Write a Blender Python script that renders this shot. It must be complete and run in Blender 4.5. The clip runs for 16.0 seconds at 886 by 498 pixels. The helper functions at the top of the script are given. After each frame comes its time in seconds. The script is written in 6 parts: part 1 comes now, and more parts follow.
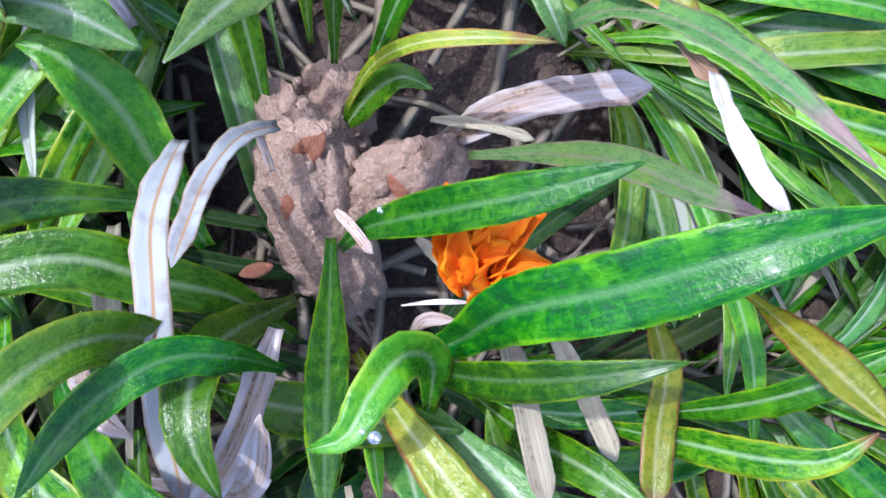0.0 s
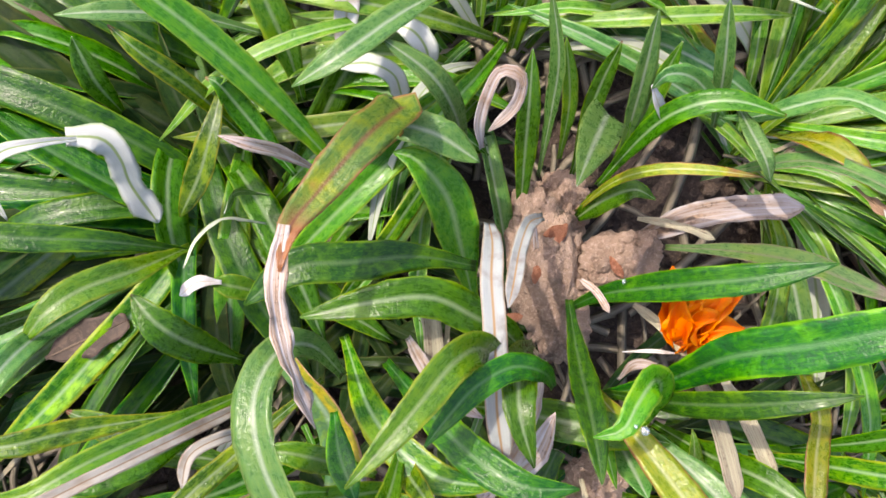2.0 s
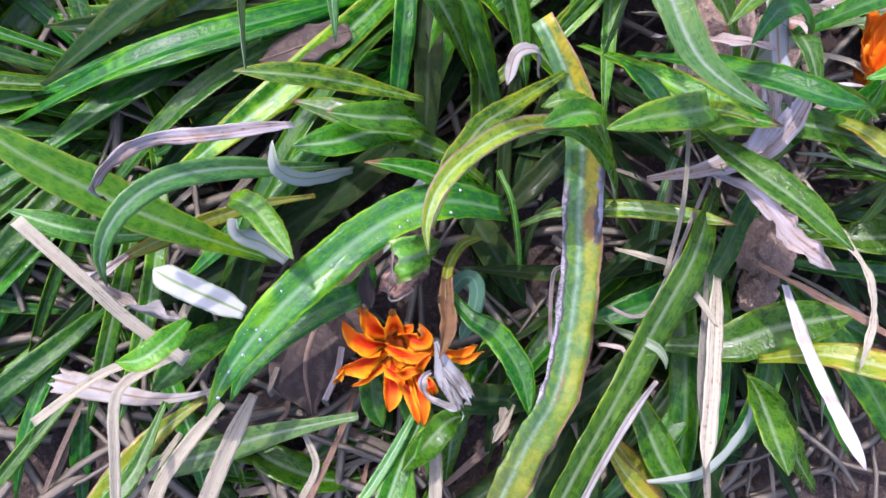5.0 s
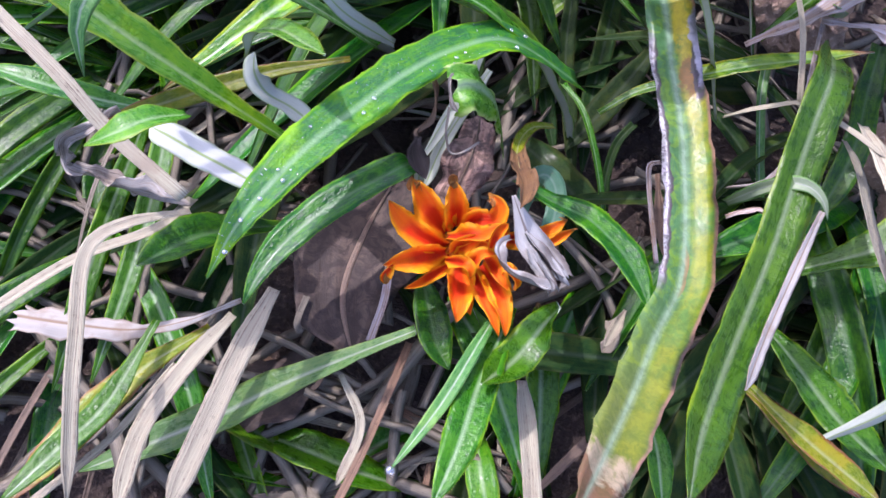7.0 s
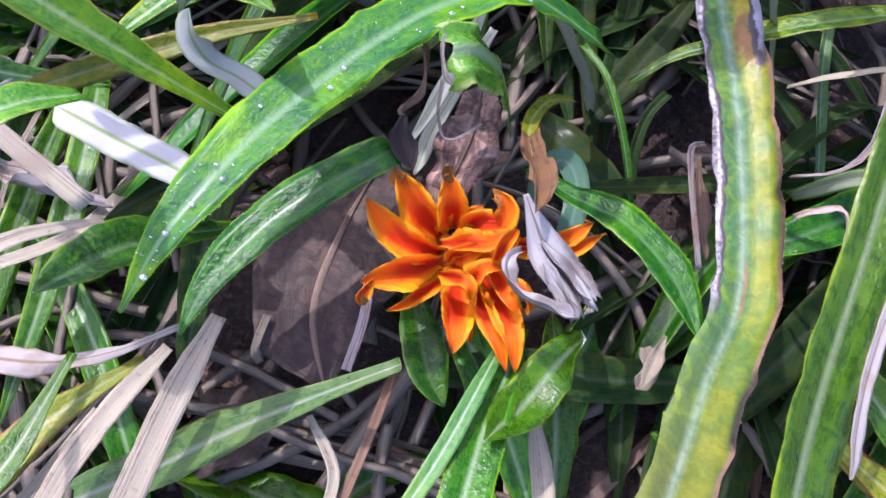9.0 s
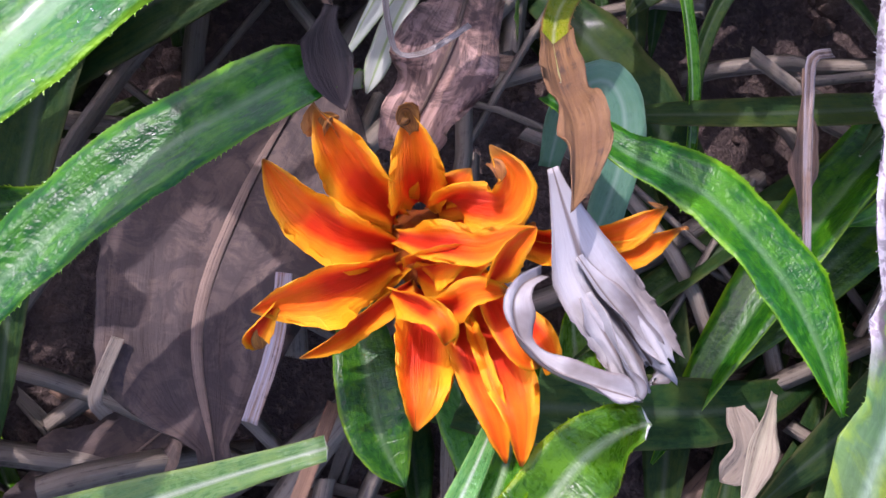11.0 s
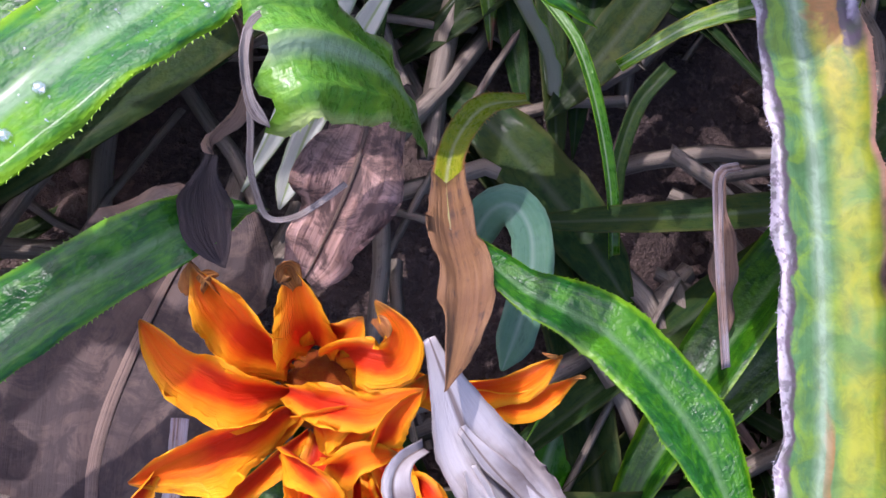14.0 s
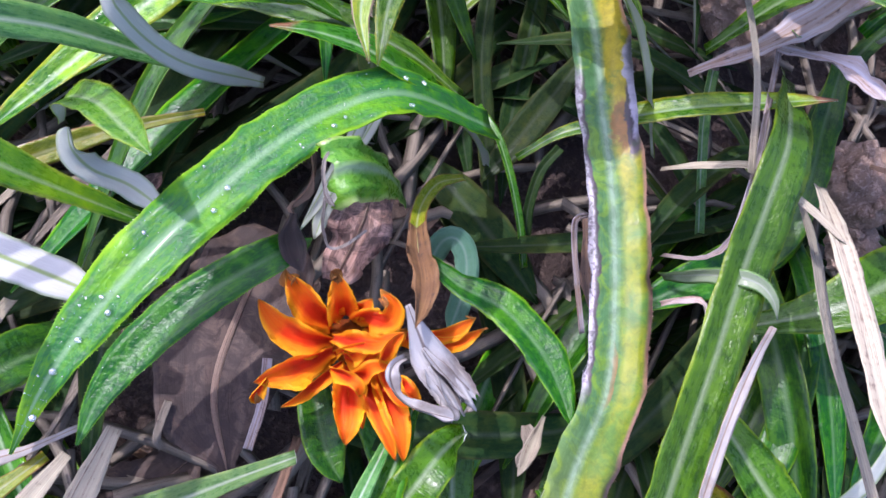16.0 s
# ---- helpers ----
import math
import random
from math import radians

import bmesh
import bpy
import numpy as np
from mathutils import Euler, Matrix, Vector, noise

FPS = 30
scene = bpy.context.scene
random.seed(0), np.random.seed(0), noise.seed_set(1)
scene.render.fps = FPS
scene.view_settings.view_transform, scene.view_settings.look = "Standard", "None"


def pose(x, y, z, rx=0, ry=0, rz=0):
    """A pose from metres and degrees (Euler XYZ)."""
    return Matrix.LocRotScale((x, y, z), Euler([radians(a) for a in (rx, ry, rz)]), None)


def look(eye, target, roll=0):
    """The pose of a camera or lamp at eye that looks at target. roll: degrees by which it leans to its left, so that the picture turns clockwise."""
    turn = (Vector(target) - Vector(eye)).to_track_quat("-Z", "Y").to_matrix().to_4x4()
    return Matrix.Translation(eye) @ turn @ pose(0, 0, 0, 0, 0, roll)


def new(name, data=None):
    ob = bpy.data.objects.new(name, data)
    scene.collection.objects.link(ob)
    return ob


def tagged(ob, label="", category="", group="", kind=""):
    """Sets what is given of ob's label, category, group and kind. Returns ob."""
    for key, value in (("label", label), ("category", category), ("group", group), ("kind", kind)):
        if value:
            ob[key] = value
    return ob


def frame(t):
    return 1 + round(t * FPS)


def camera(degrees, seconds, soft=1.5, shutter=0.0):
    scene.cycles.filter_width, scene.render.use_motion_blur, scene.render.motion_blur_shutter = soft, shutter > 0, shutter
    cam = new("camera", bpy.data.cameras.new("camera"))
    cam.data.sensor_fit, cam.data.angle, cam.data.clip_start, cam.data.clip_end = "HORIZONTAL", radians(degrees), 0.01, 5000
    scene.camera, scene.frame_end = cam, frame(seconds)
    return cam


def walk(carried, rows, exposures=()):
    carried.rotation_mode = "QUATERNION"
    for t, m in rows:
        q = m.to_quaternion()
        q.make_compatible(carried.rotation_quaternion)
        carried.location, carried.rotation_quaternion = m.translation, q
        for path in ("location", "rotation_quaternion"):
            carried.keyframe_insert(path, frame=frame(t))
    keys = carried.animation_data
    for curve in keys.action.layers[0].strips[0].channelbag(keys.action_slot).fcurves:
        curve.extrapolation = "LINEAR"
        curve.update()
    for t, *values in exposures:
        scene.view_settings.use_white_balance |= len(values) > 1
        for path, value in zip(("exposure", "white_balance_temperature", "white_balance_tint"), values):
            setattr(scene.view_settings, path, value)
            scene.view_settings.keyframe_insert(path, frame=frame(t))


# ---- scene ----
cam = camera(60.0, 16.0, soft=1.5)
PATH = [
    (0, (0.12897, 0.08242, 0.25786), (0.14679, 0.08920, 0.05877), 63.48),
    (0.5, (0.11360, 0.08364, 0.27603), (0.12972, 0.09577, 0.07705), 49.00),
    (1, (0.09487, 0.09227, 0.30096), (0.10612, 0.11290, 0.10235), 26.34),
    (1.5, (0.08304, 0.09508, 0.31805), (0.09229, 0.12093, 0.11994), 17.56),
    (2, (0.06685, 0.07645, 0.32221), (0.07692, 0.10400, 0.12437), 19.19),
    (2.5, (0.05035, 0.05933, 0.32300), (0.05971, 0.08704, 0.12515), 18.07),
    (3, (0.03541, 0.03483, 0.32384), (0.04559, 0.06483, 0.12636), 18.13),
    (3.5, (0.01343, 0.00256, 0.31852), (0.02865, 0.03196, 0.12128), 26.53),
    (3.7, (0.00002, -0.00846, 0.31589), (0.01932, 0.02258, 0.11925), 31.32),
    (5.8, (-0.05248, -0.09608, 0.23107), (-0.00143, 0.00157, 0.06416), 28.94),
    (6, (-0.04929, -0.10925, 0.21425), (-0.00330, -0.00018, 0.05305), 23.95),
    (6.5, (-0.04504, -0.11365, 0.19407), (-0.00623, 0.00328, 0.03652), 18.06),
    (7, (-0.04076, -0.12147, 0.18930), (-0.00671, -0.00145, 0.03298), 15.55),
    (7.5, (-0.03971, -0.12067, 0.19107), (-0.00713, -0.00268, 0.03290), 14.32),
    (8, (-0.04060, -0.12110, 0.19110), (-0.00876, -0.00301, 0.03286), 14.67),
    (8.5, (-0.04006, -0.12060, 0.19111), (-0.00817, -0.00274, 0.03270), 14.78),
    (9, (-0.03302, -0.09114, 0.16549), (0.00099, 0.02032, 0.00295), 16.21),
    (9.5, (-0.02718, -0.05871, 0.14525), (0.01162, 0.03368, -0.02783), 21.15),
    (11.8, (-0.01667, -0.04328, 0.11953), (0.02056, 0.03969, -0.05860), 22.87),
    (12, (-0.01572, -0.04201, 0.11903), (0.02200, 0.04134, -0.05882), 22.94),
    (12.5, (-0.01410, -0.04080, 0.11976), (0.02445, 0.04555, -0.05648), 22.18),
    (13, (-0.01272, -0.03866, 0.12286), (0.02881, 0.05058, -0.05124), 22.51),
    (13.5, (-0.01117, -0.03661, 0.12474), (0.03239, 0.05201, -0.04918), 22.91),
    (14, (-0.01061, -0.03526, 0.12733), (0.03330, 0.05665, -0.04478), 22.24),
    (14.5, (-0.01303, -0.03905, 0.14082), (0.03474, 0.05496, -0.02912), 23.26),
    (15, (-0.01457, -0.04354, 0.15126), (0.02821, 0.04749, -0.02161), 21.37),
    (15.5, (-0.01718, -0.04997, 0.16239), (0.02751, 0.03934, -0.01090), 22.55),
    (16, (-0.02572, -0.06931, 0.18945), (0.02431, 0.02594, 0.02086), 24.06),
]
EXPOSURES = [(0.0, 0.98, 5500, 20), (0.5, 0.98, 5200, 22), (1.0, 0.95, 6300, 19), (1.4, 0.92, 7000, 17), (2.7, 0.84, 7100, 22), (3.5, 0.80, 6050, 30), (5.8, 0.89, 5800, 31), (9.5, 0.94, 5850, 37), (12.0, 1.03, 5950, 41), (14.0, 0.92, 5900, 40), (16.0, 0.94, 5750, 34)]
walk(cam, [(t, look(eye, target, roll)) for t, eye, target, roll in PATH], EXPOSURES)

# ---- daylight ----
SUN_DIR = Vector((-0.42, 0.26, 0.87)).normalized()
world = bpy.data.worlds.new("daylight")
scene.world = world
world.use_nodes = True
wn = world.node_tree.nodes
sky = wn.new("ShaderNodeTexSky")
sky.sky_type, sky.sun_disc = "NISHITA", False
sky.sun_elevation = math.asin(SUN_DIR.z)
sky.sun_rotation = math.atan2(SUN_DIR.x, SUN_DIR.y)
world.node_tree.links.new(sky.outputs[0], wn["Background"].inputs[0])
sky.air_density, sky.dust_density, sky.ozone_density = 0.8, 3.0, 0.8
wn["Background"].inputs[1].default_value = 0.27
sun = new("sun", bpy.data.lights.new("sun", "SUN"))
sun.data.energy, sun.data.angle, sun.data.color = 2.75, radians(0.6), (1.0, 0.95, 0.86)
sun.matrix_world = look(SUN_DIR, (0, 0, 0))


# ---- materials ----
def ramp(nt, fac, stops):
    r = nt.nodes.new("ShaderNodeValToRGB")
    while len(r.color_ramp.elements) < len(stops):
        r.color_ramp.elements.new(0.5)
    for e, (p, c) in zip(r.color_ramp.elements, stops):
        e.position, e.color = p, (*c, 1) if len(c) == 3 else c
    nt.links.new(fac, r.inputs[0])
    return r.outputs[0]


def grey(v):
    return (v, v, v)


def mixc(nt, fac, a, b, mode="MIX"):
    m = nt.nodes.new("ShaderNodeMix")
    m.data_type, m.blend_type = "RGBA", mode
    for sock, v in ((m.inputs[0], fac), (m.inputs[6], a), (m.inputs[7], b)):
        if isinstance(v, (int, float)):
            sock.default_value = v
        elif isinstance(v, tuple):
            sock.default_value = (*v, 1)
        else:
            nt.links.new(v, sock)
    return m.outputs[2]


def math_n(nt, op, a, b=0.0, c=0.0):
    m = nt.nodes.new("ShaderNodeMath")
    m.operation = op
    for sock, v in zip(m.inputs, (a, b, c)):
        if isinstance(v, (int, float)):
            sock.default_value = v
        else:
            nt.links.new(v, sock)
    return m.outputs[0]


def noise_n(nt, vec, scale, detail=3.0, rough=0.55, dist=0.0):
    n = nt.nodes.new("ShaderNodeTexNoise")
    n.inputs["Scale"].default_value, n.inputs["Detail"].default_value = scale, detail
    n.inputs["Roughness"].default_value, n.inputs["Distortion"].default_value = rough, dist
    nt.links.new(vec, n.inputs["Vector"])
    return n.outputs[0]


def mapped(nt, vec, scale=(1, 1, 1), offset=None):
    m = nt.nodes.new("ShaderNodeMapping")
    m.inputs["Scale"].default_value = scale
    nt.links.new(vec, m.inputs["Vector"])
    if offset is not None:
        nt.links.new(offset, m.inputs["Location"])
    return m.outputs[0]


def basis(name):
    """A fresh material: its tree, shader, place, uv and a per-object offset."""
    m = bpy.data.materials.new(name)
    m.use_nodes = True
    nt = m.node_tree
    b = nt.nodes["Principled BSDF"]
    tc = nt.nodes.new("ShaderNodeTexCoord")
    oi = nt.nodes.new("ShaderNodeObjectInfo")
    off = math_n(nt, "MULTIPLY", oi.outputs["Random"], 7.0)
    co = nt.nodes.new("ShaderNodeCombineXYZ")
    for i in range(3):
        nt.links.new(off, co.inputs[i])
    return m, nt, b, tc, oi.outputs["Random"], co.outputs[0]


def bump(nt, b, height, strength, distance):
    n = nt.nodes.new("ShaderNodeBump")
    n.inputs["Strength"].default_value, n.inputs["Distance"].default_value = strength, distance
    nt.links.new(height, n.inputs["Height"])
    nt.links.new(n.outputs[0], b.inputs["Normal"])


def translucent(nt, b, colour, amount):
    tr = nt.nodes.new("ShaderNodeBsdfTranslucent")
    nt.links.new(colour, tr.inputs[0])
    mx = nt.nodes.new("ShaderNodeMixShader")
    mx.inputs[0].default_value = amount
    nt.links.new(b.outputs[0], mx.inputs[1])
    nt.links.new(tr.outputs[0], mx.inputs[2])
    nt.links.new(mx.outputs[0], nt.nodes["Material Output"].inputs[0])


def leaf_top(name, dark, light, rib, patch, patch_from, margin, margin_from, margin_amt, tip=None, rough=0.3, relief=0.4, ribw_=(0.03, 0.08, 0.2), gloss=0.42):
    """Upper face of a blade: pale midrib, mottled halves, a margin and a tip of their own colour."""
    m, nt, b, tc, rnd, off = basis(name)
    uv = nt.nodes.new("ShaderNodeSeparateXYZ")
    nt.links.new(tc.outputs["UV"], uv.inputs[0])
    across = math_n(nt, "MULTIPLY", math_n(nt, "ABSOLUTE", math_n(nt, "SUBTRACT", uv.outputs[0], 0.5)), 2.0)
    place = mapped(nt, tc.outputs["Object"], (1, 1, 1), off)
    streak = noise_n(nt, mapped(nt, tc.outputs["UV"], (26, 3.2, 1), off), 1.0, 4.0, 0.6, 0.4)
    big = noise_n(nt, place, 75.0, 3.0, 0.55, 0.5)
    fine = noise_n(nt, place, 900.0, 2.0)
    c = mixc(nt, ramp(nt, streak, [(0.1, grey(0)), (0.9, grey(1))]), dark, light)
    c = mixc(nt, ramp(nt, big, [(patch_from, grey(0)), (patch_from + 0.16, grey(1))]), c, patch)
    mott = math_n(nt, "ADD", math_n(nt, "MULTIPLY", noise_n(nt, place, 230.0, 4.0, 0.65, 0.8), 0.5), math_n(nt, "MULTIPLY", noise_n(nt, mapped(nt, tc.outputs["UV"], (9, 22, 1), off), 1.0, 3.0, 0.6, 1.2), 0.5))
    c = mixc(nt, ramp(nt, mott, [(0.46, grey(0.0)), (0.62, grey(0.55))]), c, patch)
    c = mixc(nt, ramp(nt, mott, [(0.32, grey(0.7)), (0.48, grey(0.0))]), c, tuple(v * 0.55 for v in dark))
    c = mixc(nt, ramp(nt, fine, [(0.35, grey(0.0)), (0.72, grey(0.35))]), c, light)
    wob = math_n(nt, "ADD", across, math_n(nt, "MULTIPLY", math_n(nt, "SUBTRACT", big, 0.5), 0.5))
    c = mixc(nt, ramp(nt, wob, [(margin_from, grey(0)), (min(1.0, margin_from + 0.16), grey(margin_amt))]), c, margin)
    if tip:
        along = math_n(nt, "ADD", uv.outputs[1], math_n(nt, "MULTIPLY", math_n(nt, "SUBTRACT", big, 0.5), 0.35))
        c = mixc(nt, ramp(nt, along, [(tip[0], grey(0)), (tip[0] + 0.07, grey(1))]), c, tip[1])
    ribw = math_n(nt, "ADD", across, math_n(nt, "MULTIPLY", math_n(nt, "SUBTRACT", streak, 0.5), 0.06))
    c = mixc(nt, ramp(nt, ribw, [(ribw_[0], grey(0.8)), (ribw_[1], grey(0.5)), (ribw_[2], grey(0))]), c, rib)
    hsv = nt.nodes.new("ShaderNodeHueSaturation")
    nt.links.new(c, hsv.inputs["Color"])
    nt.links.new(math_n(nt, "ADD", 0.65, math_n(nt, "MULTIPLY", rnd, 0.4)), hsv.inputs["Value"])
    hsv.inputs["Saturation"].default_value = 1.08
    nt.links.new(math_n(nt, "ADD", 0.478, math_n(nt, "MULTIPLY", rnd, 0.034)), hsv.inputs["Hue"])
    nt.links.new(hsv.outputs[0], b.inputs["Base Color"])
    b.inputs["Roughness"].default_value = rough
    nt.links.new(ramp(nt, mott, [(0.3, grey(rough - 0.14)), (0.7, grey(rough + 0.14))]), b.inputs["Roughness"])
    cross = noise_n(nt, mapped(nt, tc.outputs["UV"], (3, 30, 1), off), 1.0, 3.0, 0.6, 0.8)
    h = math_n(nt, "ADD", math_n(nt, "MULTIPLY", cross, 0.8), math_n(nt, "MULTIPLY", fine, 0.75))
    h = math_n(nt, "ADD", h, math_n(nt, "MULTIPLY", noise_n(nt, mapped(nt, place, (1, 1, 1)), 330.0, 3.0, 0.6, 0.6), 0.5))
    bump(nt, b, math_n(nt, "ADD", h, math_n(nt, "MULTIPLY", streak, 0.3)), relief, 0.0009)
    b.inputs["Coat Weight"].default_value, b.inputs["Coat Roughness"].default_value = gloss * 0.2, 0.16
    b.inputs["Specular IOR Level"].default_value = gloss
    glow = nt.nodes.new("ShaderNodeHueSaturation")
    glow.inputs["Hue"].default_value, glow.inputs["Saturation"].default_value, glow.inputs["Value"].default_value = 0.494, 1.05, 1.6
    nt.links.new(hsv.outputs[0], glow.inputs["Color"])
    translucent(nt, b, glow.outputs[0], 0.32)
    return m


def felt(name, pale, rib, stain=None):
    """Felted under face of a blade."""
    m, nt, b, tc, rnd, off = basis(name)
    uv = nt.nodes.new("ShaderNodeSeparateXYZ")
    nt.links.new(tc.outputs["UV"], uv.inputs[0])
    across = math_n(nt, "MULTIPLY", math_n(nt, "ABSOLUTE", math_n(nt, "SUBTRACT", uv.outputs[0], 0.5)), 2.0)
    place = mapped(nt, tc.outputs["Object"], (1, 1, 1), off)
    big = noise_n(nt, place, 110.0, 4.0)
    fib = noise_n(nt, mapped(nt, tc.outputs["UV"], (40, 8, 1), off), 1.0, 4.0, 0.7, 0.6)
    c = mixc(nt, ramp(nt, fib, [(0.3, grey(0)), (0.7, grey(0.5))]), pale, tuple(v * 0.7 for v in pale))
    if stain:
        c = mixc(nt, ramp(nt, big, [(0.5, grey(0)), (0.68, grey(0.8))]), c, stain)
    c = mixc(nt, ramp(nt, across, [(0.05, grey(0.85)), (0.16, grey(0))]), c, rib)
    c = mixc(nt, ramp(nt, across, [(0.82, grey(0)), (0.97, grey(0.6))]), c, rib)
    nt.links.new(c, b.inputs["Base Color"])
    b.inputs["Roughness"].default_value = 0.85
    bump(nt, b, fib, 0.5, 0.0004)
    translucent(nt, b, c, 0.2)
    return m


def dry(name, pale, brown, dark, from_, rough=0.7, lines=14, blotch=None):
    """Dead, fibrous blade with veins along it."""
    m, nt, b, tc, rnd, off = basis(name)
    place = mapped(nt, tc.outputs["Object"], (1, 1, 1), off)
    big = noise_n(nt, place, 95.0, 4.0, 0.6, 0.4)
    vein = noise_n(nt, mapped(nt, tc.outputs["UV"], (lines, 1.6, 1), off), 1.0, 5.0, 0.62, 0.3)
    spot = noise_n(nt, place, 700.0, 2.0)
    c = mixc(nt, ramp(nt, vein, [(0.35, grey(0)), (0.62, grey(0.85))]), pale, brown)
    c = mixc(nt, ramp(nt, big, [(from_, grey(0)), (from_ + 0.2, grey(0.9))]), c, brown)
    c = mixc(nt, ramp(nt, math_n(nt, "ADD", math_n(nt, "MULTIPLY", vein, 0.6), math_n(nt, "MULTIPLY", spot, 0.45)), [(0.58, grey(0)), (0.68, grey(0.75))]), c, dark)
    if blotch:
        patch = noise_n(nt, place, 190.0, 6.0, 0.7, 1.2)
        c = mixc(nt, ramp(nt, patch, [(0.44, grey(0)), (0.56, grey(0.9))]), c, blotch)
    hsv = nt.nodes.new("ShaderNodeHueSaturation")
    nt.links.new(c, hsv.inputs["Color"])
    nt.links.new(math_n(nt, "ADD", 0.75, math_n(nt, "MULTIPLY", rnd, 0.5)), hsv.inputs["Value"])
    nt.links.new(hsv.outputs[0], b.inputs["Base Color"])
    b.inputs["Roughness"].default_value = rough
    bump(nt, b, math_n(nt, "ADD", vein, math_n(nt, "MULTIPLY", spot, 0.3)), 0.7, 0.0007)
    translucent(nt, b, hsv.outputs[0], 0.12)
    return m


DEEP, MID, FRESH = (0.012, 0.070, 0.010), (0.055, 0.205, 0.012), (0.25, 0.45, 0.012)
RIB = (0.28, 0.40, 0.22)
M_GREEN = leaf_top("leaf_green", DEEP, MID, RIB, (0.10, 0.30, 0.014), 0.58, FRESH, 0.9, 0.6, (0.985, (0.2, 0.1, 0.05)))
M_BRIGHT = leaf_top("leaf_bright", (0.028, 0.145, 0.018), (0.095, 0.28, 0.026), (0.26, 0.38, 0.18), (0.17, 0.35, 0.024), 0.54, (0.3, 0.4, 0.06), 0.84, 0.7)
M_GREY = leaf_top("leaf_greyish", (0.03, 0.14, 0.035), (0.13, 0.28, 0.08), (0.36, 0.44, 0.32), (0.16, 0.30, 0.07), 0.55, (0.22, 0.33, 0.1), 0.86, 0.6)
M_LIME = leaf_top("leaf_pale_lime", (0.05, 0.19, 0.025), (0.15, 0.33, 0.055), (0.34, 0.45, 0.26), (0.22, 0.38, 0.045), 0.5, (0.45, 0.52, 0.2), 0.84, 0.7)
M_DEEP = leaf_top("leaf_deep_green", (0.005, 0.055, 0.009), (0.018, 0.13, 0.012), (0.10, 0.21, 0.08), (0.09, 0.30, 0.008), 0.57, (0.16, 0.36, 0.01), 0.9, 0.8, None, 0.36)
M_DEW = leaf_top("leaf_dewy_green", (0.012, 0.085, 0.022), (0.045, 0.19, 0.035), (0.17, 0.30, 0.15), (0.15, 0.33, 0.012), 0.54, FRESH, 0.88, 0.7, None, 0.46, 0.4, (0.04, 0.10, 0.2), 0.26)
M_TEAL = leaf_top("leaf_dull_teal", (0.07, 0.20, 0.12), (0.14, 0.29, 0.19), (0.22, 0.36, 0.27), (0.10, 0.24, 0.13), 0.6, (0.2, 0.33, 0.22), 0.88, 0.5, None, 0.5, 0.15)
M_SAGE = leaf_top("leaf_pale_sage", (0.20, 0.29, 0.16), (0.34, 0.41, 0.27), (0.42, 0.46, 0.36), (0.28, 0.36, 0.2), 0.55, (0.10, 0.24, 0.05), 0.74, 0.9, None, 0.55, 0.2)
# darkened leaf green: the shade deep between the clumps is put into its colour
M_DULL = leaf_top("leaf_dull_shade", (0.008, 0.03, 0.008), (0.024, 0.065, 0.018), (0.06, 0.09, 0.05), (0.05, 0.08, 0.016), 0.55, (0.08, 0.09, 0.03), 0.86, 0.6, None, 0.62, 0.4, (0.03, 0.08, 0.2), 0.12)
M_TIPPED = leaf_top("leaf_green_brown_tip", DEEP, MID, RIB, FRESH, 0.52, (0.30, 0.33, 0.04), 0.8, 0.8, (0.95, (0.20, 0.10, 0.045)))
M_YELLOW = leaf_top("leaf_yellowing", (0.10, 0.19, 0.02), (0.24, 0.32, 0.03), (0.38, 0.42, 0.2), (0.34, 0.32, 0.03), 0.52, (0.28, 0.13, 0.06), 0.84, 0.9, (0.9, (0.22, 0.12, 0.055)))
M_SCORCH = leaf_top("leaf_scorched_margin", (0.12, 0.22, 0.03), (0.25, 0.36, 0.05), (0.34, 0.45, 0.26), (0.42, 0.40, 0.03), 0.56, (0.22, 0.15, 0.11), 0.74, 0.95, (0.93, (0.2, 0.1, 0.05)))
M_SCORCHRIB = leaf_top("leaf_brown_ribbed", (0.035, 0.12, 0.025), (0.12, 0.23, 0.045), (0.20, 0.09, 0.05), (0.30, 0.36, 0.03), 0.55, (0.30, 0.15, 0.07), 0.86, 0.8, (0.86, (0.34, 0.17, 0.07)))
M_GREYTIP = leaf_top("leaf_grey_tip", (0.05, 0.14, 0.05), (0.13, 0.25, 0.09), (0.2, 0.2, 0.14), (0.16, 0.28, 0.07), 0.55, (0.26, 0.2, 0.16), 0.84, 0.7, (0.86, (0.24, 0.17, 0.16)))
M_FELT = felt("leaf_felt", (0.47, 0.52, 0.42), (0.24, 0.34, 0.12))
M_WHITE = felt("leaf_white_felt", (0.62, 0.63, 0.64), (0.40, 0.36, 0.26), (0.34, 0.27, 0.2))
M_PURE = felt("leaf_clean_white_felt", (0.54, 0.57, 0.53), (0.20, 0.30, 0.06))
M_CREAM = felt("leaf_cream_felt", (0.38, 0.365, 0.32), (0.20, 0.13, 0.07), (0.22, 0.165, 0.11))
M_BANDED = felt("leaf_dead_banded", (0.34, 0.375, 0.37), (0.29, 0.16, 0.05), (0.15, 0.12, 0.11))
M_SHROUD = felt("leaf_papery_white", (0.40, 0.40, 0.37), (0.12, 0.09, 0.07), (0.12, 0.09, 0.07))
M_STRAW = dry("dry_straw", (0.37, 0.355, 0.24), (0.25, 0.21, 0.145), (0.08, 0.05, 0.03), 0.55)
M_SILVER = dry("dry_silver", (0.42, 0.40, 0.40), (0.24, 0.14, 0.065), (0.05, 0.035, 0.03), 0.56, 0.7, 5)
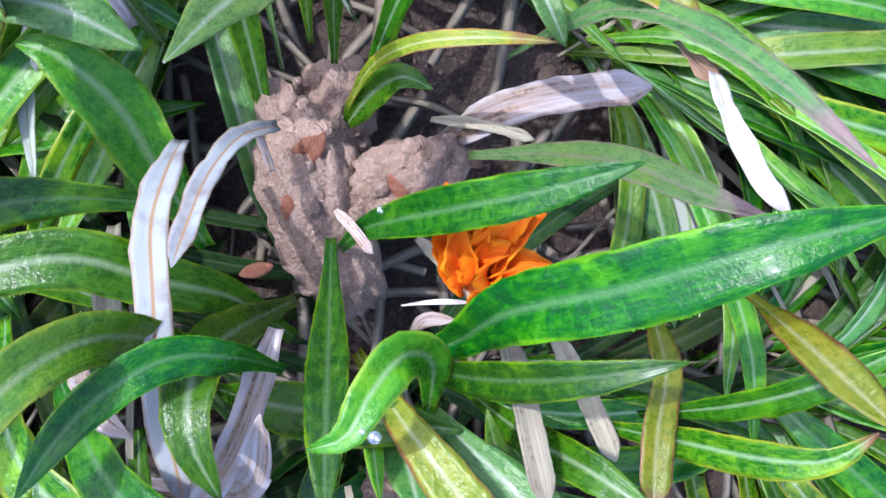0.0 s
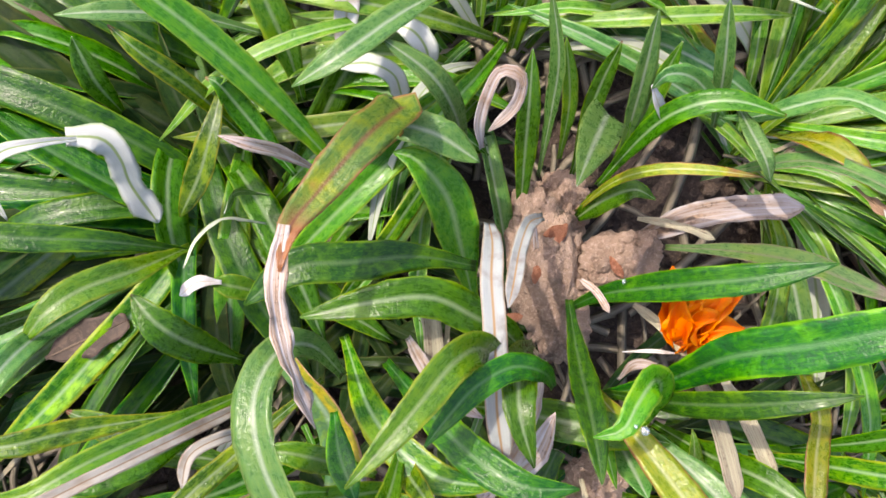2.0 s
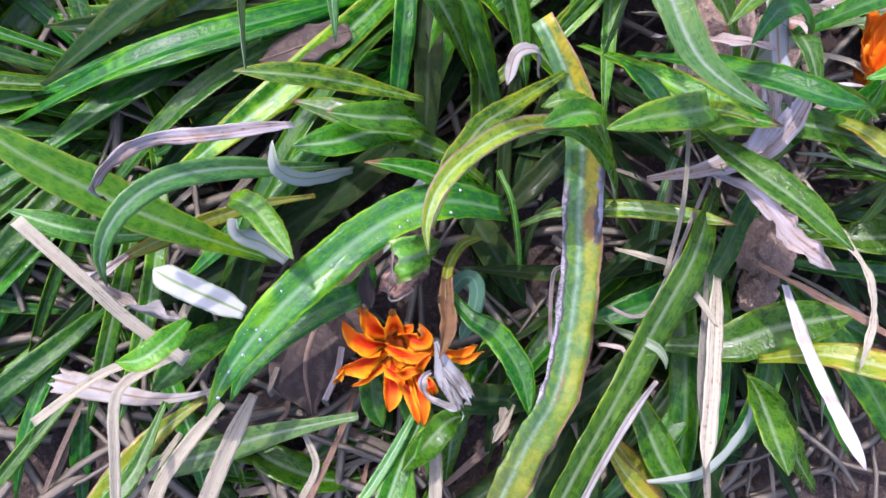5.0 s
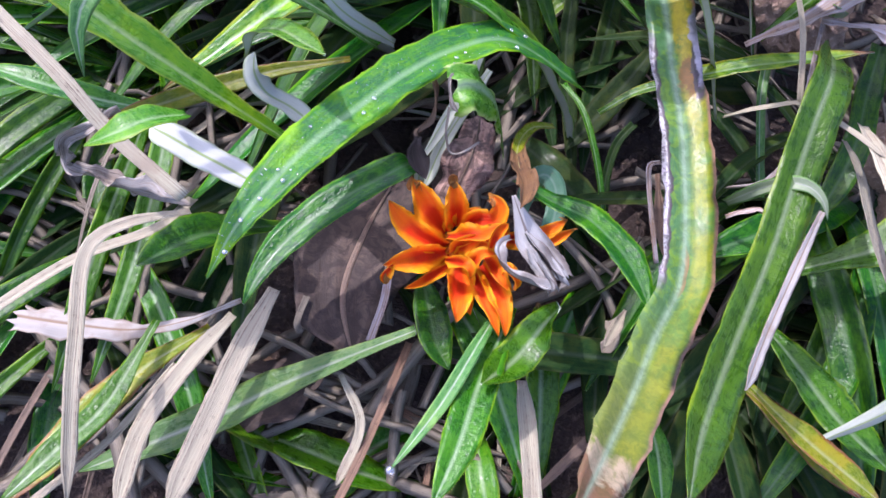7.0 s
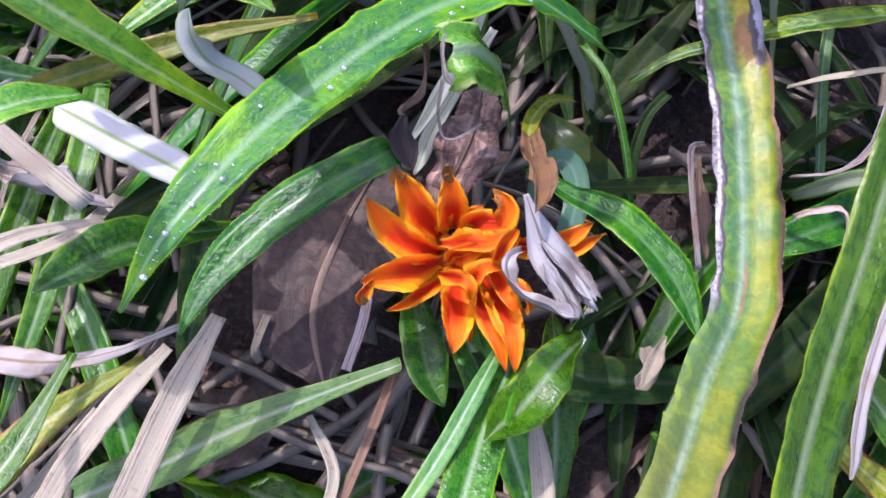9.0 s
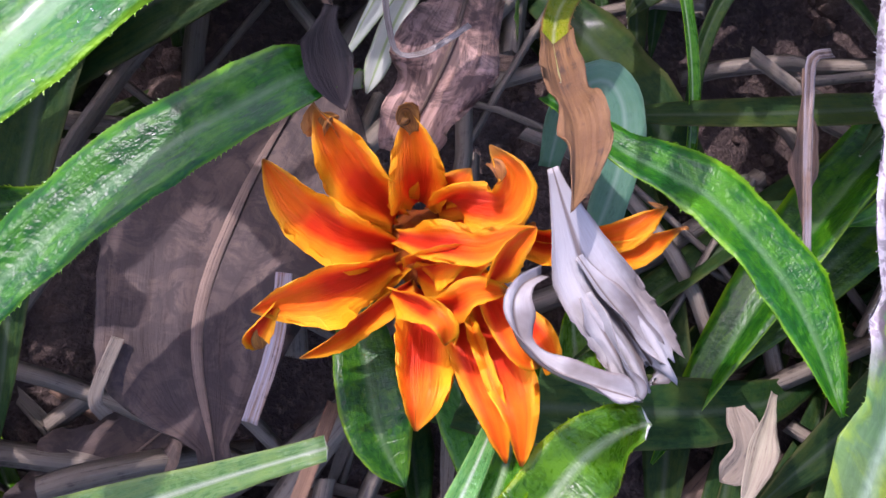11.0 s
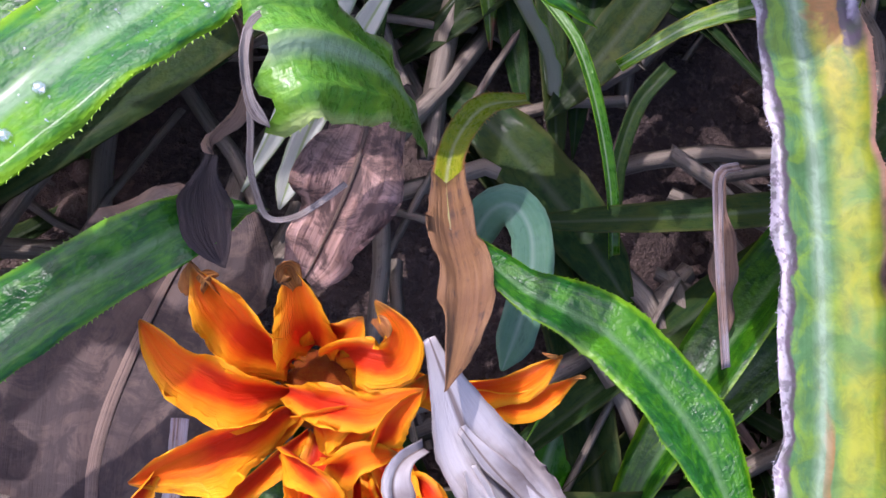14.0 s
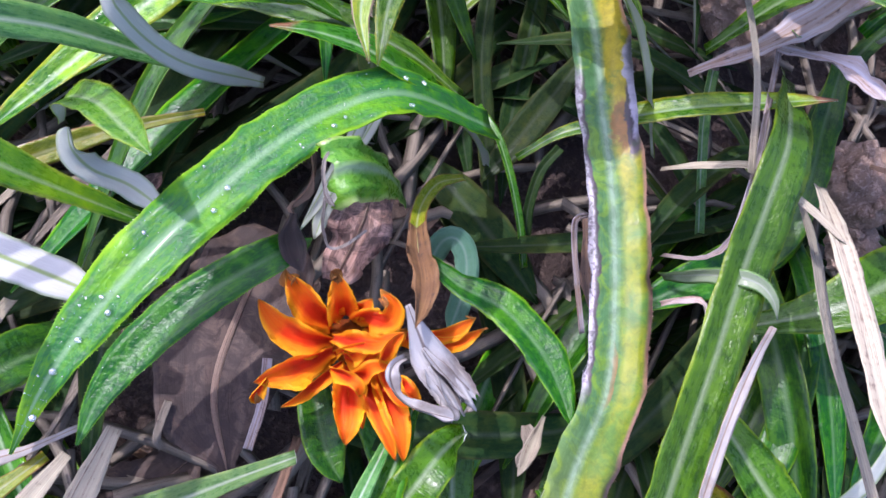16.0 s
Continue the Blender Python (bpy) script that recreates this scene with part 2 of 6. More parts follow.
M_TAN = dry("dry_tan", (0.25, 0.135, 0.045), (0.12, 0.058, 0.02), (0.03, 0.016, 0.01), 0.44, 0.7, 8)
M_PINK = dry("dry_pinkish", (0.46, 0.30, 0.23), (0.22, 0.13, 0.09), (0.07, 0.04, 0.035), 0.5, 0.7, 14, (0.07, 0.045, 0.035))
M_KNOT = dry("dry_grey_knotted", (0.36, 0.345, 0.30), (0.17, 0.135, 0.095), (0.04, 0.03, 0.03), 0.48)
M_BROWN = dry("dry_brown", (0.28, 0.18, 0.11), (0.14, 0.08, 0.045), (0.03, 0.02, 0.015), 0.5)


def blade_mat():
    """A long ageing blade: blue-green half, yellowed half, bleached left margin, pink right margin and a rotten notch."""
    m, nt, b, tc, rnd, off = basis("leaf_ageing_blade")
    uv = nt.nodes.new("ShaderNodeSeparateXYZ")
    nt.links.new(tc.outputs["UV"], uv.inputs[0])
    big = noise_n(nt, tc.outputs["Object"], 130.0, 4.0, 0.6, 0.4)
    fine = noise_n(nt, tc.outputs["Object"], 900.0, 2.0)
    streak = noise_n(nt, mapped(nt, tc.outputs["UV"], (14, 9.0, 1)), 1.0, 4.0, 0.65, 0.8)
    wob = math_n(nt, "MULTIPLY", math_n(nt, "SUBTRACT", big, 0.5), 0.34)
    u, v = math_n(nt, "ADD", uv.outputs[0], wob), math_n(nt, "SUBTRACT", math_n(nt, "MULTIPLY", uv.outputs[1], 1.247), 0.169)
    mott = noise_n(nt, tc.outputs["Object"], 210.0, 4.0, 0.62, 0.9)
    c = mixc(nt, ramp(nt, streak, [(0.15, grey(0)), (0.85, grey(1))]), (0.04, 0.14, 0.04), (0.10, 0.225, 0.08))
    c = mixc(nt, ramp(nt, mott, [(0.48, grey(0)), (0.62, grey(0.8))]), c, (0.17, 0.31, 0.02))
    lime = mixc(nt, ramp(nt, math_n(nt, "ADD", math_n(nt, "MULTIPLY", big, 0.6), math_n(nt, "MULTIPLY", mott, 0.4)), [(0.42, grey(0)), (0.58, grey(1))]), (0.09, 0.20, 0.03), (0.22, 0.26, 0.010))
    gold = math_n(nt, "MULTIPLY", ramp(nt, v, [(0.26, grey(0.9)), (0.36, grey(0))]), ramp(nt, mott, [(0.36, grey(0.2)), (0.5, grey(1))]))
    lime = mixc(nt, gold, lime, (0.42, 0.34, 0.008))
    c = mixc(nt, ramp(nt, u, [(0.38, grey(1)), (0.50, grey(0))]), c, lime)
    c = mixc(nt, ramp(nt, v, [(0.64, grey(0)), (0.86, grey(0.75))]), c, (0.19, 0.21, 0.024))
    old = ramp(nt, v, [(0.16, grey(0)), (0.20, grey(1)), (0.60, grey(1)), (0.66, grey(0))])
    c = mixc(nt, math_n(nt, "MULTIPLY", old, ramp(nt, u, [(0.83, grey(0)), (0.86, grey(1))])), c, (0.07, 0.05, 0.06))
    c = mixc(nt, math_n(nt, "MULTIPLY", old, ramp(nt, u, [(0.89, grey(0)), (0.93, grey(0.9))])), c, (0.32, 0.31, 0.33))
    c = mixc(nt, math_n(nt, "MULTIPLY", old, math_n(nt, "MULTIPLY", ramp(nt, u, [(0.84, grey(0)), (0.88, grey(1))]), ramp(nt, fine, [(0.52, grey(0)), (0.6, grey(0.85))]))), c, (0.10, 0.08, 0.10))
    c = mixc(nt, ramp(nt, uv.outputs[0], [(0.02, grey(0.9)), (0.07, grey(0))]), c, (0.46, 0.24, 0.17))

    def spot(u0, v0, ru, rv):
        du, dv = math_n(nt, "DIVIDE", math_n(nt, "SUBTRACT", u, u0), ru), math_n(nt, "DIVIDE", math_n(nt, "SUBTRACT", v, v0), rv)
        return math_n(nt, "ADD", math_n(nt, "SQRT", math_n(nt, "ADD", math_n(nt, "MULTIPLY", du, du), math_n(nt, "MULTIPLY", dv, dv))), math_n(nt, "MULTIPLY", wob, 4.0))

    for u0, v0, ru, rv in ((0.29, 0.245, 0.19, 0.05), (0.53, 0.59, 0.06, 0.05)):
        c = mixc(nt, ramp(nt, spot(u0, v0, ru, rv), [(0.75, grey(0.95)), (1.0, grey(0))]), c, (0.24, 0.11, 0.02))
    c = mixc(nt, ramp(nt, spot(0.10, 0.235, 0.16, 0.06), [(0.8, grey(1)), (1.0, grey(0))]), c, (0.06, 0.045, 0.055))
    c = mixc(nt, ramp(nt, spot(0.03, 0.19, 0.14, 0.085), [(0.7, grey(1)), (0.95, grey(0))]), c, (0.42, 0.40, 0.45))
    tip = math_n(nt, "ADD", v, math_n(nt, "MULTIPLY", wob, 0.6))
    c = mixc(nt, ramp(nt, tip, [(0.925, grey(0)), (0.945, grey(0.9))]), c, (0.42, 0.33, 0.22))
    c = mixc(nt, ramp(nt, tip, [(0.962, grey(0)), (0.972, grey(0.9))]), c, (0.17, 0.08, 0.035))
    rib = math_n(nt, "ABSOLUTE", math_n(nt, "SUBTRACT", uv.outputs[0], 0.56))
    c = mixc(nt, ramp(nt, rib, [(0.02, grey(0.7)), (0.05, grey(0.4)), (0.12, grey(0))]), c, (0.30, 0.42, 0.28))
    c = mixc(nt, ramp(nt, noise_n(nt, tc.outputs["Object"], 420.0, 4.0, 0.65, 0.6), [(0.35, grey(0.42)), (0.6, grey(0.0))]), c, (0.02, 0.06, 0.008))
    nt.links.new(c, b.inputs["Base Color"])
    nt.links.new(ramp(nt, fine, [(0.3, grey(0.28)), (0.7, grey(0.5))]), b.inputs["Roughness"])
    bump(nt, b, math_n(nt, "ADD", math_n(nt, "MULTIPLY", big, 0.9), math_n(nt, "MULTIPLY", fine, 0.3)), 0.3, 0.0006)
    translucent(nt, b, c, 0.2)
    return m


M_BLADE = blade_mat()


def soil_mat(name, a, b_, c_, scale):
    m, nt, b, tc, rnd, off = basis(name)
    big = noise_n(nt, tc.outputs["Object"], scale, 6.0, 0.6)
    fine = noise_n(nt, tc.outputs["Object"], scale * 14, 4.0, 0.7)
    c = mixc(nt, ramp(nt, big, [(0.38, grey(0)), (0.66, grey(1))]), a, b_)
    c = mixc(nt, ramp(nt, fine, [(0.5, grey(0)), (0.72, grey(0.8))]), c, c_)
    nt.links.new(c, b.inputs["Base Color"])
    b.inputs["Roughness"].default_value = 0.92
    b.inputs["Specular IOR Level"].default_value = 0.2
    bump(nt, b, math_n(nt, "ADD", big, fine), 1.0, 0.003)
    return m


M_SOIL = soil_mat("soil_dark", (0.045, 0.034, 0.03), (0.095, 0.07, 0.056), (0.17, 0.13, 0.10), 40.0)
M_CRUMB = soil_mat("soil_crumb", (0.10, 0.07, 0.055), (0.19, 0.14, 0.105), (0.30, 0.23, 0.18), 90.0)
M_CLOD = soil_mat("soil_dry_clod", (0.29, 0.20, 0.145), (0.47, 0.34, 0.255), (0.65, 0.50, 0.41), 60.0)


# ---- building helpers ----
def part(name, mesh, mats, parent, label=""):
    """One mesh object under a thing or a part; mesh is a Mesh or a bmesh."""
    if isinstance(mesh, bmesh.types.BMesh):
        bm, mesh = mesh, bpy.data.meshes.new(name)
        bm.to_mesh(mesh)
        bm.free()
    for m in mats if isinstance(mats, (list, tuple)) else [mats]:
        if m.name not in mesh.materials:
            mesh.materials.append(m)
    for p in mesh.polygons:
        p.use_smooth = True
    ob = new(name, mesh)
    if parent:
        ob.parent = parent
        ob.matrix_parent_inverse = parent.matrix_basis.inverted()
    return tagged(ob, label) if label else ob


def smooth(a, b, x):
    x = min(1.0, max(0.0, (x - a) / (b - a)))
    return x * x * (3 - 2 * x)


def curve_through(pts, n):
    """n + 1 evenly spaced places on a smooth curve through pts."""
    p = [Vector(q) for q in pts]
    p = [p[0] * 2 - p[1]] + p + [p[-1] * 2 - p[-2]]
    dense = []
    for i in range(1, len(p) - 2):
        for k in range(16):
            t = k / 16
            dense.append(0.5 * (2 * p[i] + (p[i + 1] - p[i - 1]) * t + (2 * p[i - 1] - 5 * p[i] + 4 * p[i + 1] - p[i + 2]) * t * t
                                + (3 * p[i] - p[i - 1] - 3 * p[i + 1] + p[i + 2]) * t ** 3))
    dense.append(p[-2])
    run = [0.0]
    for a, b in zip(dense, dense[1:]):
        run.append(run[-1] + (b - a).length)
    out, j = [], 0
    for k in range(n + 1):
        want = run[-1] * k / n
        while j < len(run) - 2 and run[j + 1] < want:
            j += 1
        out.append(dense[j].lerp(dense[j + 1], (want - run[j]) / max(1e-9, run[j + 1] - run[j])))
    return out, run[-1]


def blade_width(s, shape):
    if shape == "strap":
        return (0.55 + 0.45 * smooth(0.0, 0.25, s)) * (1.0 if s < 0.86 else max(0.10, 1 - ((s - 0.86) / 0.14) ** 2.0))
    if shape == "long":
        return (0.72 + 0.28 * smooth(0.0, 0.3, s)) * (1.0 if s < 0.62 else max(0.04, (1 - ((s - 0.62) / 0.38) ** 2.0)))
    if shape == "stem":
        return 1.0
    if shape == "cut":
        return 0.16 + 0.84 * smooth(0.0, 0.95, s)
    if shape == "tongue":
        return 0.10 + 0.90 * smooth(-0.1, 0.62, s)
    if shape == "broad":
        return max(0.12, math.sin(math.pi * min(1, 0.08 + 0.95 * s)) ** 0.7 * (1 + 0.10 * math.sin(s * 17)))
    if shape == "petal":
        return max(0.05, (0.4 + 0.6 * smooth(0.0, 0.45, s)) * (1.0 if s < 0.5 else (1 - ((s - 0.5) / 0.5) ** 2.0) ** 0.85) * (1 + 0.03 * math.sin(s * 60)))
    if shape == "short":
        return max(0.07, smooth(-0.25, 0.38, s) * (1.0 if s < 0.55 else (1 - ((s - 0.55) / 0.45) ** 2.1)))
    return max(0.05, (0.30 + 0.70 * smooth(0.0, 0.55, s)) * (1.0 if s < 0.64 else (1 - ((s - 0.64) / 0.36) ** 2.0) ** 0.85))


def blade(pts, w, roll=0.0, twist=0.0, fold=0.22, cup=0.0, wave=0.06, shape="lance", n=24, hairs=False, thick=0.00035, seed=0, facing=(0, 0, 1), cols=3, pleat=0.0, ragged=0.0):
    """A leaf blade along a curve: a closed skin, upper face in slot 0, under face in slot 1. roll and twist in degrees, at the base and added by the tip."""
    rng = random.Random(seed)
    spine, length = curve_through(pts, n)
    verts, uvs, faces, slots = [], [], [], []
    rows = 2 * cols + 1
    ph, ph2 = rng.uniform(0, 9), rng.uniform(0, 9)
    side = None
    frames = []
    for i, c in enumerate(spine):
        t = (spine[min(n, i + 1)] - spine[max(0, i - 1)]).normalized()
        nrm = Vector(facing) - t * t.dot(Vector(facing))
        if nrm.length < 0.12 and side is not None:
            nrm = side.cross(t)
        nrm.normalize()
        s_ = t.cross(nrm).normalized()
        if side is not None and s_.dot(side) < -0.2:
            s_ = -s_
        side = s_
        a = radians(roll + twist * i / n)
        frames.append((c, t, s_ * math.cos(a) + (s_.cross(t)) * math.sin(a)))
    for layer in (0, 1):
        for i, (c, t, s_) in enumerate(frames):
            up = s_.cross(t).normalized()
            v = i / n
            hw = 0.5 * w * blade_width(v, shape)
            for j in range(-cols, cols + 1):
                x = j / cols
                e = abs(x)
                lift = hw * (fold * e + cup * e * e)
                if shape != "stem":
                    lift += hw * wave * e * e * (math.sin(v * length * 420 + ph + (2.1 if x > 0 else 0)) + 0.6 * math.sin(v * length * 900 + ph2 - x))
                    if e == 0:
                        lift -= 0.03 * hw
                if pleat:
                    lift += hw * pleat * (math.sin(8.0 * x + ph) + 0.5 * math.sin(17.0 * x + 5 * v + ph2)) * smooth(0.25, 0.95, v)
                    if i == n:
                        c = spine[n] + t * ragged * (2.0 * noise.noise(Vector((x * 4.0, ph, layer * 0.02))))
                jag = 1.0 + (rng.uniform(-0.05, 0.05) if e == 1 and layer == 0 else 0.0)
                p = c + s_ * (x * hw * jag * (1 - 0.12 * fold)) + up * (lift - layer * thick * (1.0 - 0.7 * e) - (layer * hw * 0.10 if e == 0 else 0))
                verts.append(p)
                uvs.append((0.5 + 0.5 * x, v))
    half = rows * (n + 1)
    for i in range(n):
        for j in range(rows - 1):
            a = i * rows + j
            faces.append((a, a + 1, a + 1 + rows, a + rows))
            slots.append(0)
            b = a + half
            faces.append((b, b + rows, b + 1 + rows, b + 1))
            slots.append(1)
        for j in (0, rows - 1):
            a = i * rows + j
            q = (a, a + rows, a + rows + half, a + half)
            faces.append(q if j == 0 else q[::-1])
            slots.append(0)
    for i in (0, n):
        for j in range(rows - 1):
            a = i * rows + j
            q = (a, a + half, a + 1 + half, a + 1)
            faces.append(q if i == 0 else q[::-1])
            slots.append(1)
    if hairs:
        step = max(1, int(length / 0.0006))
        for k in range(step):
            v = (k + rng.random() * 0.6) / step
            i = min(n - 1, int(v * n))
            f_ = v * n - i
            for j, sg in ((0, -1), (rows - 1, 1)):
                a, b = verts[i * rows + j], verts[(i + 1) * rows + j]
                c = a.lerp(b, f_)
                t, s_ = frames[i][1], frames[i][2]
                tip = c + s_ * sg * (0.00012 + 0.00034 * rng.random() ** 2) + t * rng.uniform(-0.0001, 0.0004)
                base = len(verts)
                verts += [c - t * 0.0001, c + t * 0.0001, tip]
                uvs += [(0.5 + 0.5 * sg, v)] * 3
                faces.append((base, base + 1, base + 2))
                slots.append(0)
    me = bpy.data.meshes.new("leaf")
    me.from_pydata([tuple(v) for v in verts], [], faces)
    lay = me.uv_layers.new(name="uv")
    idx = np.zeros(len(me.loops), dtype=np.int32)
    me.loops.foreach_get("vertex_index", idx)
    lay.data.foreach_set("uv", np.array(uvs, dtype=np.float32)[idx].ravel())
    me.polygons.foreach_set("material_index", np.array(slots, dtype=np.int32))
    me.update()
    return me


SKIN = {
    "green": (M_GREEN, M_FELT), "bright": (M_BRIGHT, M_FELT), "grey": (M_GREY, M_FELT), "tipped": (M_TIPPED, M_FELT),
    "yellow": (M_YELLOW, M_FELT), "scorch": (M_SCORCH, M_FELT), "white": (M_WHITE, M_WHITE),
    "straw": (M_STRAW, M_STRAW), "silver": (M_SILVER, M_SILVER), "brown": (M_BROWN, M_BROWN),
    "yellowwhite": (M_YELLOW, M_WHITE), "silverbrown": (M_SILVER, M_BROWN), "pure": (M_PURE, M_PURE), "tan": (M_TAN, M_TAN), "shroud": (M_SHROUD, M_SHROUD),
    "ageing": (M_BLADE, M_FELT), "dewy": (M_DEW, M_FELT), "teal": (M_TEAL, M_TEAL), "sage": (M_SAGE, M_SAGE), "dull": (M_DULL, M_FELT), "lime": (M_LIME, M_FELT), "knotted": (M_KNOT, M_KNOT), "banded": (M_BANDED, M_BANDED), "felt": (M_FELT, M_FELT), "deep": (M_DEEP, M_FELT), "cream": (M_CREAM, M_CREAM), "scorchrib": (M_SCORCHRIB, M_FELT), "greytip": (M_GREYTIP, M_FELT),
}
LOOK = {"knotted": "dead grey leaf tissue shrivelled into a knotted curl", "banded": "dead bluish-white leaf with a brown midrib and brown margins", "felt": "leaf showing its pale felted underside", "cream": "leaf turned over to show its cream felt", "scorchrib": "yellow-green leaf browned along its rib and margins", "greytip": "grey-green leaf with a withered purplish tip", "tan": "dead tan crumpled leaf", "pure": "leaf turned over to show its clean white felt", "shroud": "papery bluish-white dead leaf folded in front of the flower", "ageing": "long ageing blade with a bleached margin and rotten brown notch", "dull": "dull green leaf coloured dark for the shade inside the clump", "dewy": "glossy green leaf beaded with dew", "teal": "dull teal leaf curled back on itself", "sage": "pale sage leaf curling over another blade", "litter": "dead grey-brown stalk leaf", "grass": "dead grey grass blade", "yellow": "yellowing leaf with a browned margin", "scorch": "yellow-green leaf with a scorched purple-brown margin", "white": "dead white felted leaf",
        "straw": "dead straw-coloured leaf", "silver": "dead silvery leaf with brown veins", "brown": "dead brown shrivelled leaf",
        "yellowwhite": "yellowing leaf curled over its white underside", "silverbrown": "dead silver and brown leaf"}
count = [0]


def leaf(plant, skin, pts, w, **kw):
    count[0] += 1
    me = blade([Vector(p) * 0.01 for p in pts], w * 0.001, seed=count[0], **kw)
    return part("leaf", me, SKIN[skin], plant, LOOK.get(skin, ""))


def plant_at(place, label):
    e = new("gazania_plant")
    e.matrix_basis = Matrix.Translation(Vector(place) * 0.01)
    e.empty_display_size = 0.02
    return tagged(e, label, "plant", "gazania clumps")


# ---- ground ----
SLOPE = math.tan(radians(15))


def ground_z(x, y):
    """A planted bank that rises away from the viewer and levels off further out."""
    base = SLOPE * 0.45 * math.tanh(y / 0.45)
    fade = math.exp(-(x * x + y * y) / 0.8)
    return base + fade * (0.008 * noise.noise(Vector((x * 14, y * 14, 3))) + 0.004 * noise.noise(Vector((x * 45, y * 45, 8))) + 0.002 * noise.noise(Vector((x * 130, y * 130, 1))))


def build_ground():
    g = [math.copysign(abs(k / 70) ** 1.0 * 0.42, k) for k in range(-70, 71)]
    far = [0.5, 0.7, 1.0, 1.6, 3, 8, 30, 150, 900, 3000]
    xs = [-v for v in reversed(far)] + g + far
    verts = [(x + 0.06, y + 0.08, ground_z(x + 0.06, y + 0.08)) for y in xs for x in xs]
    k = len(xs)
    faces = [(j * k + i, j * k + i + 1, (j + 1) * k + i + 1, (j + 1) * k + i) for j in range(k - 1) for i in range(k - 1)]
    me = bpy.data.meshes.new("ground")
    me.from_pydata(verts, [], faces)
    ob = part("ground", me, M_SOIL, None)
    return tagged(ob, "dark crumbly garden soil sloping under the plants", "ground", kind="structure")


build_ground()


# ---- petals ----
def petal_mat(name, low, high, rim, heart, tip_from):
    m, nt, b, tc, rnd, off = basis(name)
    uv = nt.nodes.new("ShaderNodeSeparateXYZ")
    nt.links.new(tc.outputs["UV"], uv.inputs[0])
    across = math_n(nt, "MULTIPLY", math_n(nt, "ABSOLUTE", math_n(nt, "SUBTRACT", uv.outputs[0], 0.5)), 2.0)
    vein = noise_n(nt, mapped(nt, tc.outputs["UV"], (18, 1.2, 1), off), 1.0, 4.0, 0.6, 0.2)
    blot = noise_n(nt, mapped(nt, tc.outputs["Object"], (1, 1, 1), off), 220.0, 3.0)
    wob = math_n(nt, "MULTIPLY", math_n(nt, "SUBTRACT", blot, 0.5), 0.35)
    c = mixc(nt, ramp(nt, vein, [(0.3, grey(0)), (0.75, grey(1))]), low, high)
    edge = math_n(nt, "ADD", across, wob)
    c = mixc(nt, ramp(nt, edge, [(0.5, grey(0)), (0.88, grey(0.9))]), c, rim)
    inner = math_n(nt, "MULTIPLY", ramp(nt, edge, [(0.34, grey(1)), (0.58, grey(0))]), ramp(nt, math_n(nt, "ADD", uv.outputs[1], wob), [(0.50, grey(1)), (0.70, grey(0))]))
    c = mixc(nt, inner, c, heart)
    tipm = math_n(nt, "ADD", uv.outputs[1], math_n(nt, "MULTIPLY", wob, 0.8))
    c = mixc(nt, ramp(nt, tipm, [(tip_from, grey(0)), (tip_from + 0.06, grey(0.85))]), c, (0.42, 0.20, 0.03))
    c = mixc(nt, math_n(nt, "MULTIPLY", ramp(nt, tipm, [(tip_from - 0.2, grey(0)), (tip_from, grey(0.5))]), ramp(nt, vein, [(0.6, grey(0)), (0.66, grey(1))])), c, (0.20, 0.05, 0.01))
    nt.links.new(c, b.inputs["Base Color"])
    b.inputs["Roughness"].default_value = 0.42
    b.inputs["Specular IOR Level"].default_value = 0.35
    fine = noise_n(nt, mapped(nt, tc.outputs["UV"], (60, 5, 1), off), 1.0, 3.0, 0.6, 0.3)
    bump(nt, b, math_n(nt, "ADD", vein, math_n(nt, "MULTIPLY", fine, 0.6)), 0.8, 0.0007)
    translucent(nt, b, c, 0.36)
    return m


M_PETAL = petal_mat("petal_wilting_orange", (1.0, 0.16, 0.0), (1.0, 0.28, 0.0), (1.0, 0.50, 0.0), (0.78, 0.05, 0.003), 0.94)
M_FRESH_PETAL = petal_mat("petal_fresh_orange", (0.92, 0.19, 0.0), (1.0, 0.27, 0.0), (1.0, 0.36, 0.0), (0.85, 0.13, 0.0), 1.1)
M_DISC = soil_mat("flower_disc", (0.48, 0.06, 0.004), (0.66, 0.15, 0.006), (0.75, 0.34, 0.02), 500.0)


M_TIP = dry("petal_withered", (0.50, 0.22, 0.03), (0.22, 0.07, 0.01), (0.04, 0.015, 0.008), 0.5)


def flower(plant, place, label, facing, skin, petals, tips=()):
    """A flower head under its plant: a domed disc that carries each petal. petals: curve, width, roll, twist, cup."""
    bm = bmesh.new()
    bmesh.ops.create_icosphere(bm, subdivisions=3, radius=0.0046)
    for v in bm.verts:
        v.co += v.co.normalized() * 0.0012 * noise.noise(v.co * 700)
        v.co += Vector(place) * 0.01
    disc = part("flower", bm, M_DISC, plant, label)
    for pts, w, roll, twist, cup in petals:
        count[0] += 1
        me = blade([Vector(p) * 0.01 for p in pts], w * 0.001, roll=roll, twist=twist, fold=0.14, cup=cup * 1.4, wave=0.34, shape="petal", n=26, thick=0.0002, seed=count[0], facing=facing)
        part("petal", me, skin, disc)
    for pts, w, roll, twist, cup in tips:
        count[0] += 1
        me = blade([Vector(p) * 0.01 for p in pts], w * 0.001, roll=roll, twist=twist, fold=0.1, cup=cup, wave=0.4, shape="petal", n=16, thick=0.0002, seed=count[0], facing=facing)
        part("withered_tip", me, M_TIP, disc, "withered brown petal tip")
    return disc


